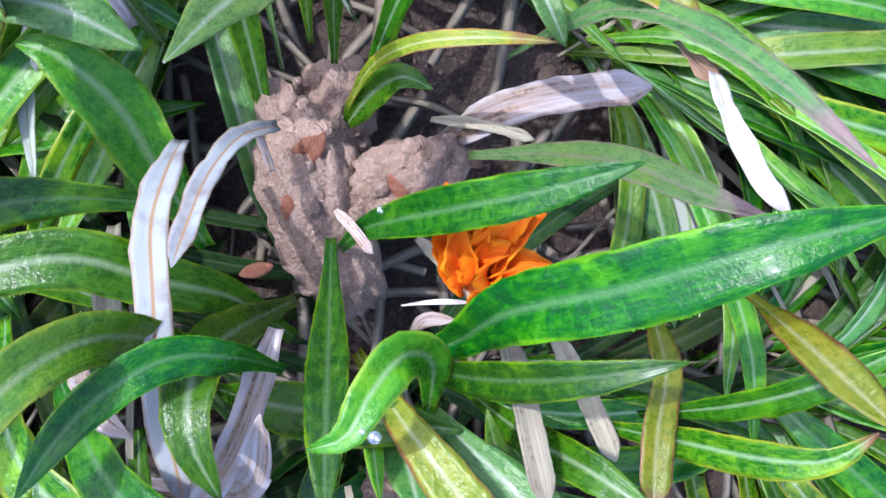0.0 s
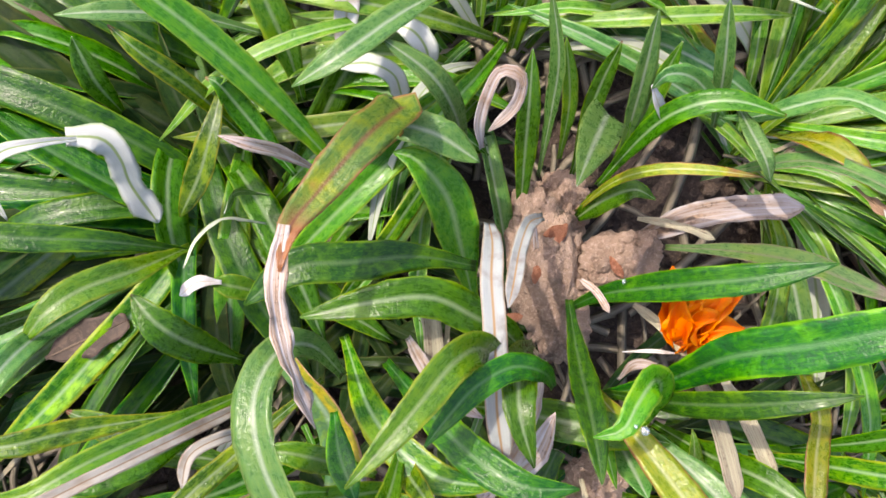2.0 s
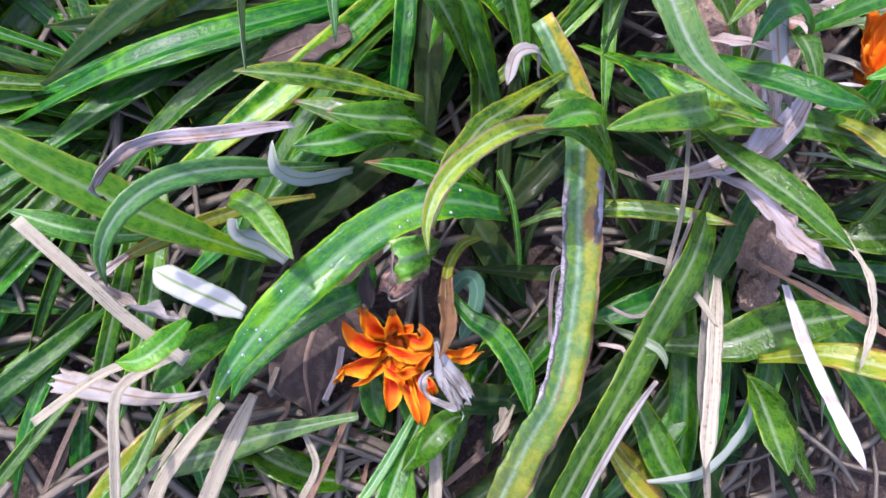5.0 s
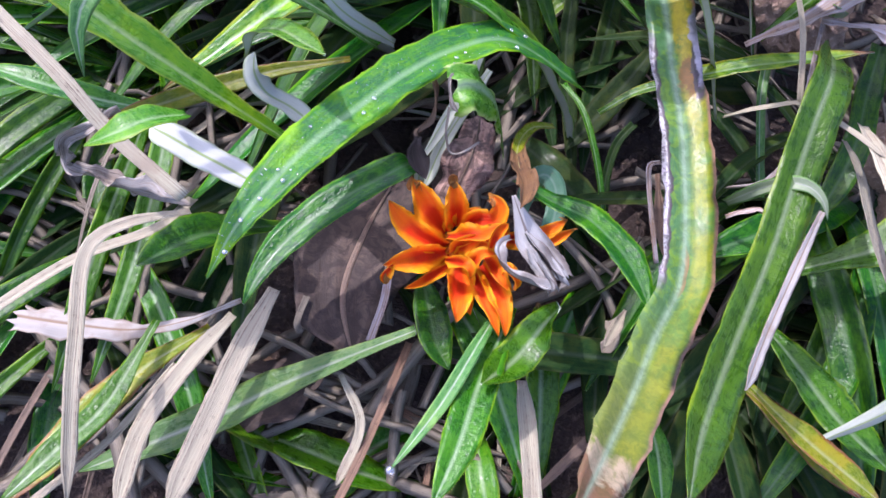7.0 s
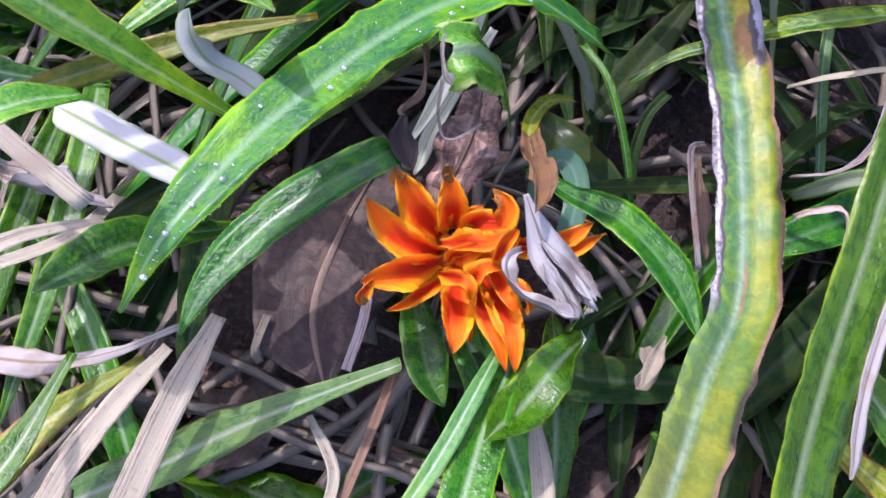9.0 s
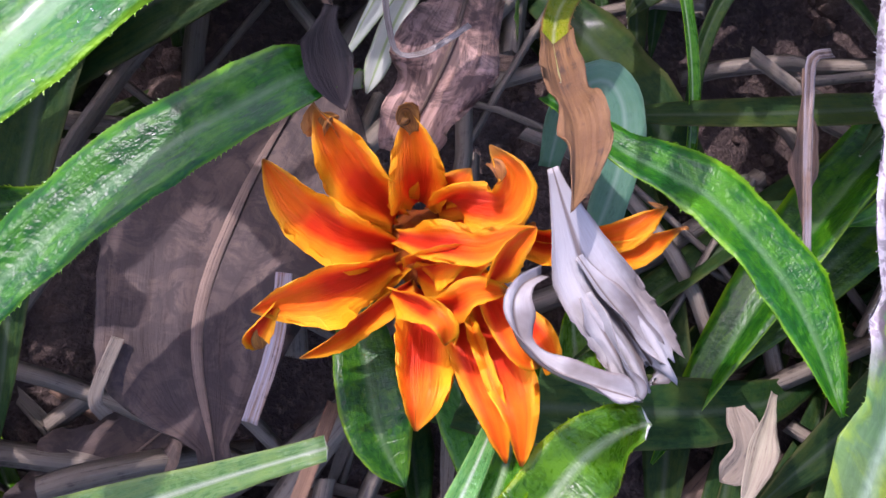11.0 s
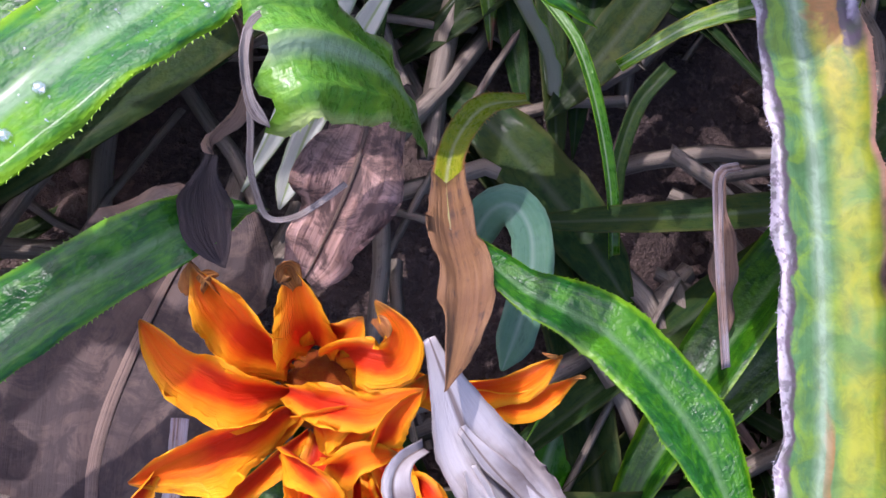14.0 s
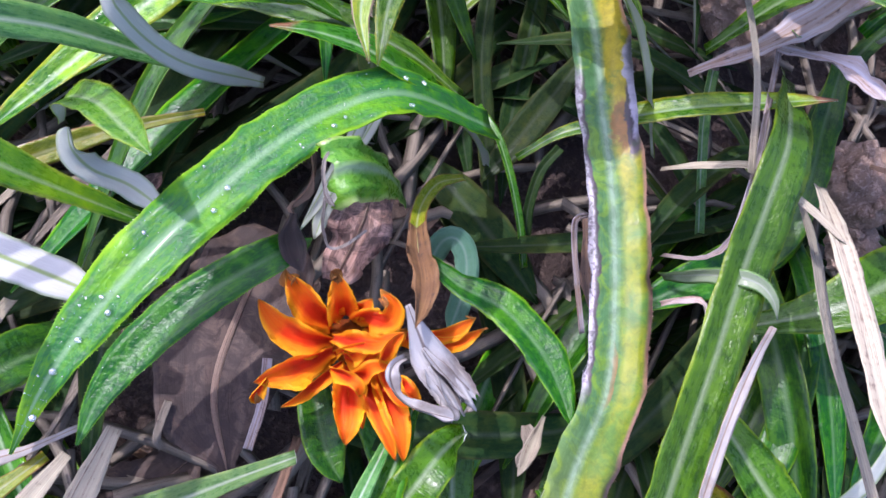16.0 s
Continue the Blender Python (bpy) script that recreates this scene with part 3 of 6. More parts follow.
# ---- earth, litter and dew ----
M_GRASS = dry("dead_grass_grey", (0.22, 0.195, 0.14), (0.16, 0.135, 0.095), (0.05, 0.04, 0.03), 0.5)
M_LITTER = dry("litter_brown", (0.24, 0.175, 0.12), (0.12, 0.083, 0.058), (0.05, 0.035, 0.03), 0.5)
M_FALLEN = dry("fallen_leaf_mottled", (0.105, 0.072, 0.05), (0.055, 0.037, 0.026), (0.024, 0.017, 0.013), 0.5, 0.75, 7, (0.033, 0.022, 0.016))
M_ROTTEN = dry("dry_rotten", (0.05, 0.036, 0.028), (0.026, 0.018, 0.015), (0.01, 0.008, 0.007), 0.5)
SKIN["rotten"], LOOK["rotten"] = (M_ROTTEN, M_ROTTEN), "rotten dark brown leaf hanging limp"
SKIN["litter"], SKIN["grass"] = (M_LITTER, M_GRASS), (M_GRASS, M_GRASS)
M_SEED = soil_mat("seed_husk", (0.42, 0.16, 0.085), (0.55, 0.25, 0.15), (0.62, 0.36, 0.25), 300.0)


def water_mat():
    """Beads of water: clear, with a sharp glint."""
    m = bpy.data.materials.new("water")
    m.use_nodes = True
    nt = m.node_tree
    clear, gloss, mx = nt.nodes.new("ShaderNodeBsdfTransparent"), nt.nodes.new("ShaderNodeBsdfGlossy"), nt.nodes.new("ShaderNodeMixShader")
    gloss.inputs["Roughness"].default_value = 0.12
    mx.inputs[0].default_value = 0.28
    nt.links.new(clear.outputs[0], mx.inputs[1])
    nt.links.new(gloss.outputs[0], mx.inputs[2])
    nt.links.new(mx.outputs[0], nt.nodes["Material Output"].inputs[0])
    return m


M_DROP = water_mat()


def scene_hit(ob, d, size):
    """The place on a clod's own surface in direction d from its middle."""
    ray = Vector((d.x * size[0], d.y * size[1], d.z * size[2])).normalized()
    best = max((v.co for v in ob.data.vertices), key=lambda c: c.normalized().dot(ray))
    return best.copy()


def clod(place, size, turn, seed, label):
    """A lump of dried earth, pitted and knobbly; size: half lengths in cm."""
    bm = bmesh.new()
    bmesh.ops.create_icosphere(bm, subdivisions=5, radius=1.0)
    o = Vector((seed * 3.7, seed * 1.3, seed))
    for v in bm.verts:
        d = v.co.normalized()
        r = 1.0 + 0.10 * abs(noise.noise(d * 6 + o)) + 0.05 * noise.cell(d * 7 + o) * 0.5 + 0.22 * noise.noise(d * 1.7 + o) + 0.12 * noise.noise(d * 4 + o) + 0.07 * noise.noise(d * 9 + o) + 0.055 * noise.noise(d * 22 + o) + 0.035 * noise.noise(d * 46 + o)
        v.co = Vector((d.x * size[0], d.y * size[1], d.z * size[2])) * r * 0.01
    ob = part("earth_clod", bm, M_CLOD, None)
    ob.matrix_basis = pose(*[c * 0.01 for c in place], 20, 0, turn)
    rng = random.Random(seed)
    for k in range(14):
        d = Vector((rng.uniform(-1, 1), rng.uniform(-1, 1), rng.uniform(0.25, 1))).normalized()
        q = scene_hit(ob, d, size)
        bm = bmesh.new()
        bmesh.ops.create_icosphere(bm, subdivisions=3, radius=rng.uniform(0.0012, 0.0032))
        for v in bm.verts:
            v.co *= 1 + 0.35 * noise.noise(v.co * 500 + Vector((k, seed, 0))) + 0.2 * noise.noise(v.co * 1500 + Vector((k, seed, 0)))
            v.co.z *= 0.75
            v.co += q
        crumb = part("earth_crumb", bm, M_CLOD, ob)
        crumb.matrix_parent_inverse = Matrix.Identity(4)
    return tagged(ob, label, "clod", "clods of earth")


def seed(place, turn):
    bm = bmesh.new()
    bmesh.ops.create_icosphere(bm, subdivisions=3, radius=1.0)
    for v in bm.verts:
        t = v.co.x
        v.co = Vector((v.co.x * 0.0042, v.co.y * 0.0019 * (1 - 0.35 * t * t), v.co.z * 0.0012))
    ob = part("seed_husk", bm, M_SEED, None)
    ob.matrix_basis = pose(*[c * 0.01 for c in place], 25, 0, turn)
    return tagged(ob, "reddish-brown flat seed husk stuck in dried earth", "seed", "seed husks")


def fallen_leaf(pts, w, label, skin=None, **kw):
    """A broad dead leaf lying on the soil."""
    count[0] += 1
    me = blade([Vector(p) * 0.01 for p in pts], w * 0.001, shape="broad", seed=count[0], n=26, **kw)
    ob = part("fallen_leaf", me, skin or M_FALLEN, None)
    spine, length = curve_through([Vector(p) * 0.01 for p in pts], 20)
    rib = blade([p + Vector((0, 0, 0.0004)) for p in spine], w * 0.001 * 0.045, shape="lance", seed=count[0], n=20, fold=-0.5, wave=0.0)
    part("midrib", rib, M_LITTER, ob)
    return tagged(ob, label, "leaf litter", "fallen leaves")


def drop(parent, place, r, squash=1.0):
    bm = bmesh.new()
    bmesh.ops.create_icosphere(bm, subdivisions=3, radius=r * 0.001)
    for v in bm.verts:
        v.co.z *= squash
        v.co += Vector(place) * 0.01
    return part("dew_drop", bm, M_DROP, parent)


def dead_grass(n, seed_, x0, x1, y0, y1):
    """Thin dead stalks lying about on the soil, as one piece of litter."""
    rng = random.Random(seed_)
    verts, faces, uvs = [], [], []
    for _ in range(n):
        x, y, a, ln, w = rng.uniform(x0, x1), rng.uniform(y0, y1), rng.uniform(0, 6.3), rng.uniform(0.02, 0.08), rng.uniform(0.0006, 0.0022)
        h0, h1, bend = rng.uniform(0.001, 0.012), rng.uniform(0.001, 0.02), rng.uniform(-0.4, 0.4)
        k = 7
        base = len(verts)
        for i in range(k):
            s_ = i / (k - 1)
            aa = a + bend * s_
            px_, py_ = x + math.cos(aa) * ln * s_, y + math.sin(aa) * ln * s_
            pz = ground_z(px_, py_) + h0 + (h1 - h0) * s_ + 0.004 * math.sin(3.1 * s_)
            for q, sg in ((0, -1), (1, 0), (2, 1)):
                verts.append((px_ - math.sin(aa) * w * sg, py_ + math.cos(aa) * w * sg, pz + (w * 0.7 if q == 1 else 0)))
                uvs.append((q / 2, s_))
        for i in range(k - 1):
            for q in (0, 1):
                v = base + i * 3 + q
                faces.append((v, v + 1, v + 4, v + 3))
            v = base + i * 3
            faces.append((v, v + 3, v + 5, v + 2))
    me = bpy.data.meshes.new("dead_grass")
    me.from_pydata(verts, [], faces)
    lay = me.uv_layers.new(name="uv")
    idx = np.zeros(len(me.loops), dtype=np.int32)
    me.loops.foreach_get("vertex_index", idx)
    lay.data.foreach_set("uv", np.array(uvs, dtype=np.float32)[idx].ravel())
    return me


def crumbs(n, seed_, x0, x1, y0, y1):
    """Crumbs of soil and grit on the ground."""
    rng = random.Random(seed_)
    bm = bmesh.new()
    bmesh.ops.create_icosphere(bm, subdivisions=1, radius=1.0)
    bv = [v.co.copy() for v in bm.verts]
    bf = [[v.index for v in f.verts] for f in bm.faces]
    bm.free()
    verts, faces = [], []
    for k in range(n):
        x, y, r = rng.uniform(x0, x1), rng.uniform(y0, y1), 0.0008 + 0.0045 * rng.random() ** 3
        z = ground_z(x, y)
        base = len(verts)
        sx, sy, sz = rng.uniform(0.7, 1.2), rng.uniform(0.7, 1.2), rng.uniform(0.5, 0.9)
        for v in bv:
            q = 1 + 0.3 * noise.noise(v * 1.5 + Vector((k, 0, 0)))
            verts.append((x + v.x * r * sx * q, y + v.y * r * sy * q, z + r * 0.3 + v.z * r * sz * q))
        faces += [[base + i for i in f] for f in bf]
    me = bpy.data.meshes.new("soil_crumbs")
    me.from_pydata(verts, [], faces)
    return me


def dew_leaf(plant, skin, pts, w, **kw):
    """A leaf that carries beads of dew along its upper face."""
    ob = leaf(plant, skin, pts, w, **kw)
    spine, length = curve_through([Vector(p) for p in pts], 80)
    rng = random.Random(77)

    def spot(lo, hi, r):
        i = rng.randint(lo, hi)
        t = (spine[i + 1] - spine[i - 1]).normalized()
        up = (Vector((0, 0, 1)) - t * t.z).normalized()
        x = rng.uniform(-0.85, 0.85)
        hw = 0.05 * w * blade_width(i / 80, kw.get("shape", "lance"))
        return spine[i] + t.cross(up).normalized() * (x * hw) + up * (abs(x) * hw * kw.get("fold", 0.2) + 0.02 + r * 0.03)

    for k in range(26):
        r = rng.choice((0.2, 0.25, 0.3, 0.45, 0.65))
        drop(ob, spot(14, 76, r), r, 0.7)
    bm = bmesh.new()
    for k in range(220):
        r = rng.uniform(0.06, 0.17)
        bmesh.ops.create_icosphere(bm, subdivisions=1, radius=r * 0.001, matrix=Matrix.Translation(spot(20, 77, r) * 0.01))
    tagged(part("dew", bm, M_DROP, ob), "fine beads of dew", kind="stuff")
    return ob


tagged(part("dead_grass", dead_grass(900, 5, -0.22, 0.3, -0.16, 0.3), M_GRASS, None), "pale dead grass stalks scattered over the soil", "dead grass", kind="stuff")
tagged(part("soil_crumbs", crumbs(1500, 6, -0.2, 0.3, -0.16, 0.3), M_CRUMB, None), "loose crumbs of dry soil and grit", "soil", kind="stuff")

# ---- plants ----
plant_a = plant_at((11.4, 13.0, 5.7), "large gazania clump sprawling round the earth mound")
plant_b = plant_at((3.9, 11.7, 5.9), "gazania clump with long arching blades and a wilting flower")
plant_d = plant_at((13.5, 4.8, 2.6), "gazania clump of narrow leaves mixed with dead stalks")
plant_e = plant_at((1.1, 14.8, 6.2), "gazania clump with drooping grey-green leaves")
plant_f = plant_at((19.9, 15.4, 5.8), "dense gazania clump of upright narrow leaves")
plant_g = plant_at((-1.0, 19.5, 7.9), "gazania clump with long tipped leaves")
plant_i = plant_at((10.0, 18.6, 6.1), "gazania clump of upright leaves with pale undersides")

# round the wilting flower
dew_leaf(plant_b, "dewy", [(2.60, 3.20, 6.40), (0.41, 2.80, 7.81), (-0.99, 2.30, 7.80), (-2.20, 1.50, 7.57), (-3.22, 0.58, 7.29), (-4.17, -0.32, 7.00), (-4.95, -1.27, 6.70), (-5.60, -2.25, 6.38), (-6.04, -3.28, 6.05)], 12.2, hairs=True, n=40, fold=0.16, shape='long')
leaf(plant_b, "deep", [(-1.20, 2.20, 3.20), (-1.45, 1.30, 4.80), (-1.86, 0.47, 5.76), (-2.52, 0.19, 5.51), (-3.17, -0.13, 5.28), (-3.78, -0.51, 5.06), (-4.33, -0.95, 4.84), (-4.82, -1.45, 4.64), (-5.21, -2.04, 4.43), (-5.47, -2.68, 4.24)], 9.2, hairs=True, n=32)
leaf(plant_b, "ageing", [(2.90, 8.03, 9.80), (3.55, 7.20, 9.45), (4.35, 6.00, 8.75), (4.80, 4.60, 8.01), (4.82, 3.04, 7.46), (4.90, 1.55, 6.94), (4.84, 0.11, 6.45), (4.67, -1.31, 6.01), (4.30, -2.70, 5.69), (3.48, -3.96, 5.53), (2.71, -5.24, 5.55), (1.88, -6.46, 5.78), (1.00, -7.60, 6.26), (0.30, -8.40, 6.75)], 12.8, shape='strap', hairs=True, n=52, wave=0.1, facing=(-0.17, -0.59, 0.79))
leaf(plant_d, "green", [(9.60, 4.10, 7.60), (8.50, 2.60, 8.50), (7.60, 1.10, 8.90), (6.95, 0.03, 8.69), (6.48, -1.14, 7.82), (5.80, -2.54, 7.23), (4.86, -4.03, 6.97), (3.80, -5.55, 7.04), (2.74, -7.02, 7.44), (1.81, -8.41, 8.12)], 10.2, shape='strap', hairs=True, n=36, facing=(-0.17, -0.59, 0.79))
leaf(plant_b, "green", [(3.10, 5.35, 4.55), (3.52, 4.40, 4.50), (3.84, 3.43, 4.05), (4.15, 2.53, 3.29), (4.40, 1.86, 2.40)], 2.4, shape='stem', fold=0.5)
leaf(plant_b, "dull", [(5.55, 4.75, 3.73), (5.03, 4.26, 3.31), (4.75, 3.50, 2.70), (4.73, 2.66, 1.99)], 3.0, shape='stem', fold=0.5)
leaf(plant_b, "grey", [(9.22, 5.79, 5.93), (8.87, 4.61, 5.41), (8.91, 3.75, 4.71), (9.12, 2.27, 3.36)], 3.2, shape='stem', fold=0.4)
leaf(plant_b, "felt", [(0.76, 5.15, 4.96), (0.23, 4.48, 4.32), (-0.48, 3.54, 3.37), (-0.93, 2.63, 2.50)], 4.0, shape='strap', fold=0.3)
# upright leaves in the gap; their dull skin carries its shade as colour
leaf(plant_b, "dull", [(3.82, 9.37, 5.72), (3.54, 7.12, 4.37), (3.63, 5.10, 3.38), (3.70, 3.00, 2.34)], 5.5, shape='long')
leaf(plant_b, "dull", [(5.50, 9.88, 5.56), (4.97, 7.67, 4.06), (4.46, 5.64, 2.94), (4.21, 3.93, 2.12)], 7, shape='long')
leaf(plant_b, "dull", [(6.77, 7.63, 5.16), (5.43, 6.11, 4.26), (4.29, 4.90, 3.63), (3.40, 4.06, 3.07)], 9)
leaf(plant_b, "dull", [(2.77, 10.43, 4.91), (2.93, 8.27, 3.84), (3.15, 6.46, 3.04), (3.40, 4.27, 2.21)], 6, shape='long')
leaf(plant_d, "deep", [(11.44, 4.62, 7.54), (10.89, 3.28, 6.81), (10.49, 2.04, 6.05), (9.72, 0.84, 5.26), (9.12, 0.27, 4.46)], 8, shape='long')
leaf(plant_d, "silver", [(5.58, -1.05, 6.28), (5.87, -1.14, 6.65), (6.12, -1.29, 6.85), (6.18, -1.67, 6.70), (5.92, -2.39, 6.36), (5.57, -3.25, 6.02)], 1.8, shape='strap', wave=0.5, fold=0.5)
leaf(plant_d, "cream", [(6.37, -2.43, 8.24), (6.22, -2.77, 7.81), (5.96, -3.22, 7.51), (5.60, -3.76, 7.34), (5.14, -4.38, 7.32), (4.61, -5.05, 7.43), (4.02, -5.77, 7.69), (3.40, -6.50, 8.07)], 2.6, shape='strap', facing=(-0.17, -0.59, 0.79))
leaf(plant_d, "sage", [(6.06, -0.17, 5.86), (6.05, -0.53, 6.54), (6.11, -0.80, 7.09), (6.25, -1.03, 7.50), (6.46, -1.22, 7.78), (6.75, -1.44, 7.87), (6.99, -1.72, 7.75), (7.16, -1.97, 7.46)], 3.4, shape='long', fold=0.35, hairs=True, facing=(-0.17, -0.59, 0.79))
leaf(plant_d, "straw", [(6.20, 1.97, 6.75), (6.55, 1.70, 7.26), (6.91, 1.42, 7.70), (7.28, 1.14, 8.09), (7.59, 0.66, 8.26), (7.89, 0.14, 8.35), (8.18, -0.36, 8.40), (8.47, -0.85, 8.41)], 2.4, shape='strap')
leaf(plant_d, "silver", [(10.03, 5.85, 8.01), (8.79, 3.82, 8.28), (7.91, 2.28, 8.35), (7.35, 1.13, 8.22), (6.98, 0.32, 7.89), (6.79, -0.21, 7.34), (6.54, -0.21, 6.68), (6.20, 0.31, 5.89)], 1.4, shape='stem')
leaf(plant_b, "green", [(2.09, 4.11, 6.29), (0.82, 4.50, 7.10), (-0.59, 4.86, 7.47), (-1.86, 5.30, 7.46), (-3.08, 5.77, 7.13), (-4.14, 6.13, 6.77)], 10, hairs=True, n=30)
leaf(plant_b, "bright", [(5.74, 4.11, 8.13), (4.75, 4.59, 9.31), (3.98, 4.91, 10.10), (3.24, 5.09, 10.33), (2.62, 4.95, 10.06)], 8, hairs=True, n=28)
leaf(plant_b, "scorch", [(2.97, 4.12, 10.89), (1.28, 3.39, 11.62), (-0.01, 2.46, 11.88), (-0.80, 1.55, 11.94), (-1.12, 0.68, 11.82), (-1.04, -0.07, 11.64)], 5.4, shape='long', hairs=True, n=32, fold=0.45)
leaf(plant_b, "tipped", [(3.40, 2.96, 5.65), (4.25, 3.22, 6.23), (5.18, 3.23, 6.70), (6.07, 3.17, 7.18), (6.93, 3.02, 7.64), (7.74, 2.79, 8.07), (8.49, 2.52, 8.53), (9.17, 2.22, 8.99)], 6.6)
leaf(plant_b, "green", [(4.30, 4.92, 1.40), (3.66, 4.64, 2.93), (3.07, 4.35, 4.33), (2.33, 4.06, 5.50), (1.66, 3.83, 6.51), (0.89, 3.58, 7.27), (0.20, 3.46, 7.89), (-0.45, 3.46, 8.30), (-1.30, 3.45, 8.60), (-2.16, 3.45, 8.68)], 9.0, hairs=True, n=32)
leaf(plant_b, "lime", [(1.12, 2.70, 4.00), (0.62, 2.10, 5.60), (0.10, 1.55, 6.90), (-0.42, 1.12, 7.68), (-0.85, 0.90, 7.98), (-1.18, 0.78, 7.92)], 12.0, shape='cut', hairs=True, fold=-0.25, wave=0.12, cols=7, pleat=0.10, ragged=0.0012, n=34, facing=(0, -0.35, 0.93))
leaf(plant_b, "knotted", [(-1.02, 1.36, 7.90), (-1.20, 1.10, 7.96), (-1.26, 0.80, 7.94), (-1.24, 0.52, 7.86), (-1.18, 0.36, 7.76), (-1.06, 0.26, 7.70)], 0.8, wave=0.9, fold=0.5, shape='strap', n=30)
leaf(plant_b, "knotted", [(-1.22, 0.51, 7.59), (-1.22, 0.39, 7.36), (-1.23, 0.27, 7.13), (-1.18, 0.14, 6.91), (-1.08, 0.01, 6.70), (-0.85, 0.05, 6.65), (-0.61, 0.19, 6.69), (-0.38, 0.35, 6.76)], 0.6, shape='stem')
leaf(plant_b, "yellow", [(2.15, 2.55, 5.39), (1.49, 2.25, 5.59), (1.04, 1.64, 5.72), (0.81, 0.95, 5.88), (0.73, 0.24, 6.11)], 3.4, shape='strap', hairs=True, fold=0.35)
leaf(plant_b, "tan", [(0.81, 0.95, 5.88), (0.73, 0.24, 6.11), (0.70, -0.44, 6.37), (0.53, -1.09, 6.63), (0.31, -1.70, 6.91)], 5.4, fold=0.75, wave=0.32, shape='long', facing=(-0.118, -0.617, 0.778))
leaf(plant_b, "shroud", [(0.26, -1.18, 6.72), (0.43, -1.53, 6.48), (0.65, -1.95, 6.21), (0.87, -2.22, 6.07), (1.11, -2.50, 5.92), (1.31, -2.81, 5.76)], 7.8, fold=0.1, wave=0.1, shape='tongue', cols=11, pleat=0.24, ragged=0.0022, n=40, facing=(-0.10, -0.43, 0.90), roll=8)
leaf(plant_b, "shroud", [(0.55, -1.85, 6.30), (0.80, -2.15, 6.16), (1.08, -2.42, 6.02), (1.30, -2.62, 5.88), (1.44, -2.76, 5.74), (1.40, -2.84, 5.62)], 2.2, fold=0.9, wave=0.5, twist=70, shape='strap', cols=5, pleat=0.25, ragged=0.001, n=30, facing=(-0.10, -0.43, 0.90))
leaf(plant_b, "shroud", [(0.62, -2.15, 6.12), (0.80, -2.45, 6.02), (0.98, -2.72, 5.92), (1.12, -2.92, 5.80), (1.10, -3.00, 5.66)], 2.8, fold=0.8, wave=0.6, twist=-80, shape='strap', cols=5, pleat=0.25, ragged=0.001, n=30, facing=(-0.10, -0.43, 0.90))
leaf(plant_b, "shroud", [(0.23, -1.97, 6.16), (0.02, -2.09, 6.17), (-0.06, -2.29, 6.11), (0.04, -2.57, 5.99), (0.32, -2.81, 5.94), (0.72, -2.96, 5.90), (1.11, -3.07, 5.87)], 2.6, fold=0.9, wave=0.5, shape='strap', cols=5, pleat=0.12, ragged=0.0006, n=30, facing=(0.35, 0.1, 0.93))
leaf(plant_b, "deep", [(1.00, 0.90, 5.00), (1.64, -0.12, 5.44), (2.09, -0.42, 5.49), (2.51, -0.75, 5.54), (2.84, -1.18, 5.54), (3.12, -1.63, 5.52), (3.33, -2.12, 5.48), (3.45, -2.64, 5.42), (3.52, -3.17, 5.37)], 9.0, hairs=True, n=30)
leaf(plant_b, "teal", [(1.45, 0.75, 3.60), (1.50, 1.10, 4.10), (1.68, 1.35, 4.60), (1.95, 1.35, 4.78), (2.17, 1.05, 4.65), (2.18, 0.55, 4.40), (2.00, 0.00, 4.20), (1.70, -0.60, 4.10)], 5.4, shape='strap', fold=0.1, n=34, facing=(-0.12, -0.62, 0.78))
leaf(plant_b, "green", [(1.40, -3.18, 5.35), (1.30, -3.18, 4.85), (1.15, -3.27, 4.48), (0.96, -3.45, 4.23), (0.72, -3.72, 4.13), (0.40, -4.03, 4.18), (0.02, -4.37, 4.40), (-0.39, -4.78, 4.75)], 9.5, shape='short', hairs=True, fold=0.3)
leaf(plant_b, "green", [(0.9, -2.0, 3.5), (0.3, -3.3, 4.1), (-0.3, -4.5, 4.3), (-0.9, -6.0, 4.4), (-1.5, -7.2, 4.3)], 8.8, hairs=True)
leaf(plant_b, "deep", [(-1.2, -0.5, 2.8), (-1.1, -1.7, 3.0), (-0.9, -2.7, 2.8), (-0.6, -3.3, 2.6)], 9.1)
leaf(plant_b, "grey", [(0.8, -1.8, 3.8), (-0.2, -3.5, 4.5), (-1.2, -5.1, 4.5), (-2.3, -6.5, 4.4)], 3.5)
leaf(plant_e, "deep", [(-4.79, 0.07, 3.62), (-5.29, -0.27, 3.95), (-5.76, -0.59, 4.27), (-6.19, -0.94, 4.55), (-6.59, -1.32, 4.79), (-6.95, -1.73, 4.98), (-7.26, -2.14, 5.15), (-7.57, -2.54, 5.32)], 11.0, hairs=True, fold=0.3)
leaf(plant_e, "pure", [(-5.20, -0.20, 5.30), (-6.05, 0.10, 5.60), (-6.70, 0.32, 5.80), (-7.35, 0.58, 6.00), (-7.75, 0.82, 6.00)], 8.0, fold=0.05, shape='strap')
leaf(plant_e, "bright", [(-6.5, -1.1, 8.3), (-7.0, -1.8, 8.8), (-7.5, -2.2, 8.8), (-8.1, -2.2, 8.4)], 6.5, shape='short')
leaf(plant_e, "yellowwhite", [(-3.34, 3.19, 6.49), (-4.26, 3.04, 6.33), (-5.16, 2.84, 6.20), (-6.01, 2.53, 6.06), (-6.83, 2.17, 5.94), (-7.61, 1.77, 5.85), (-8.35, 1.34, 5.80), (-9.02, 0.82, 5.74)], 5.4, roll=35)
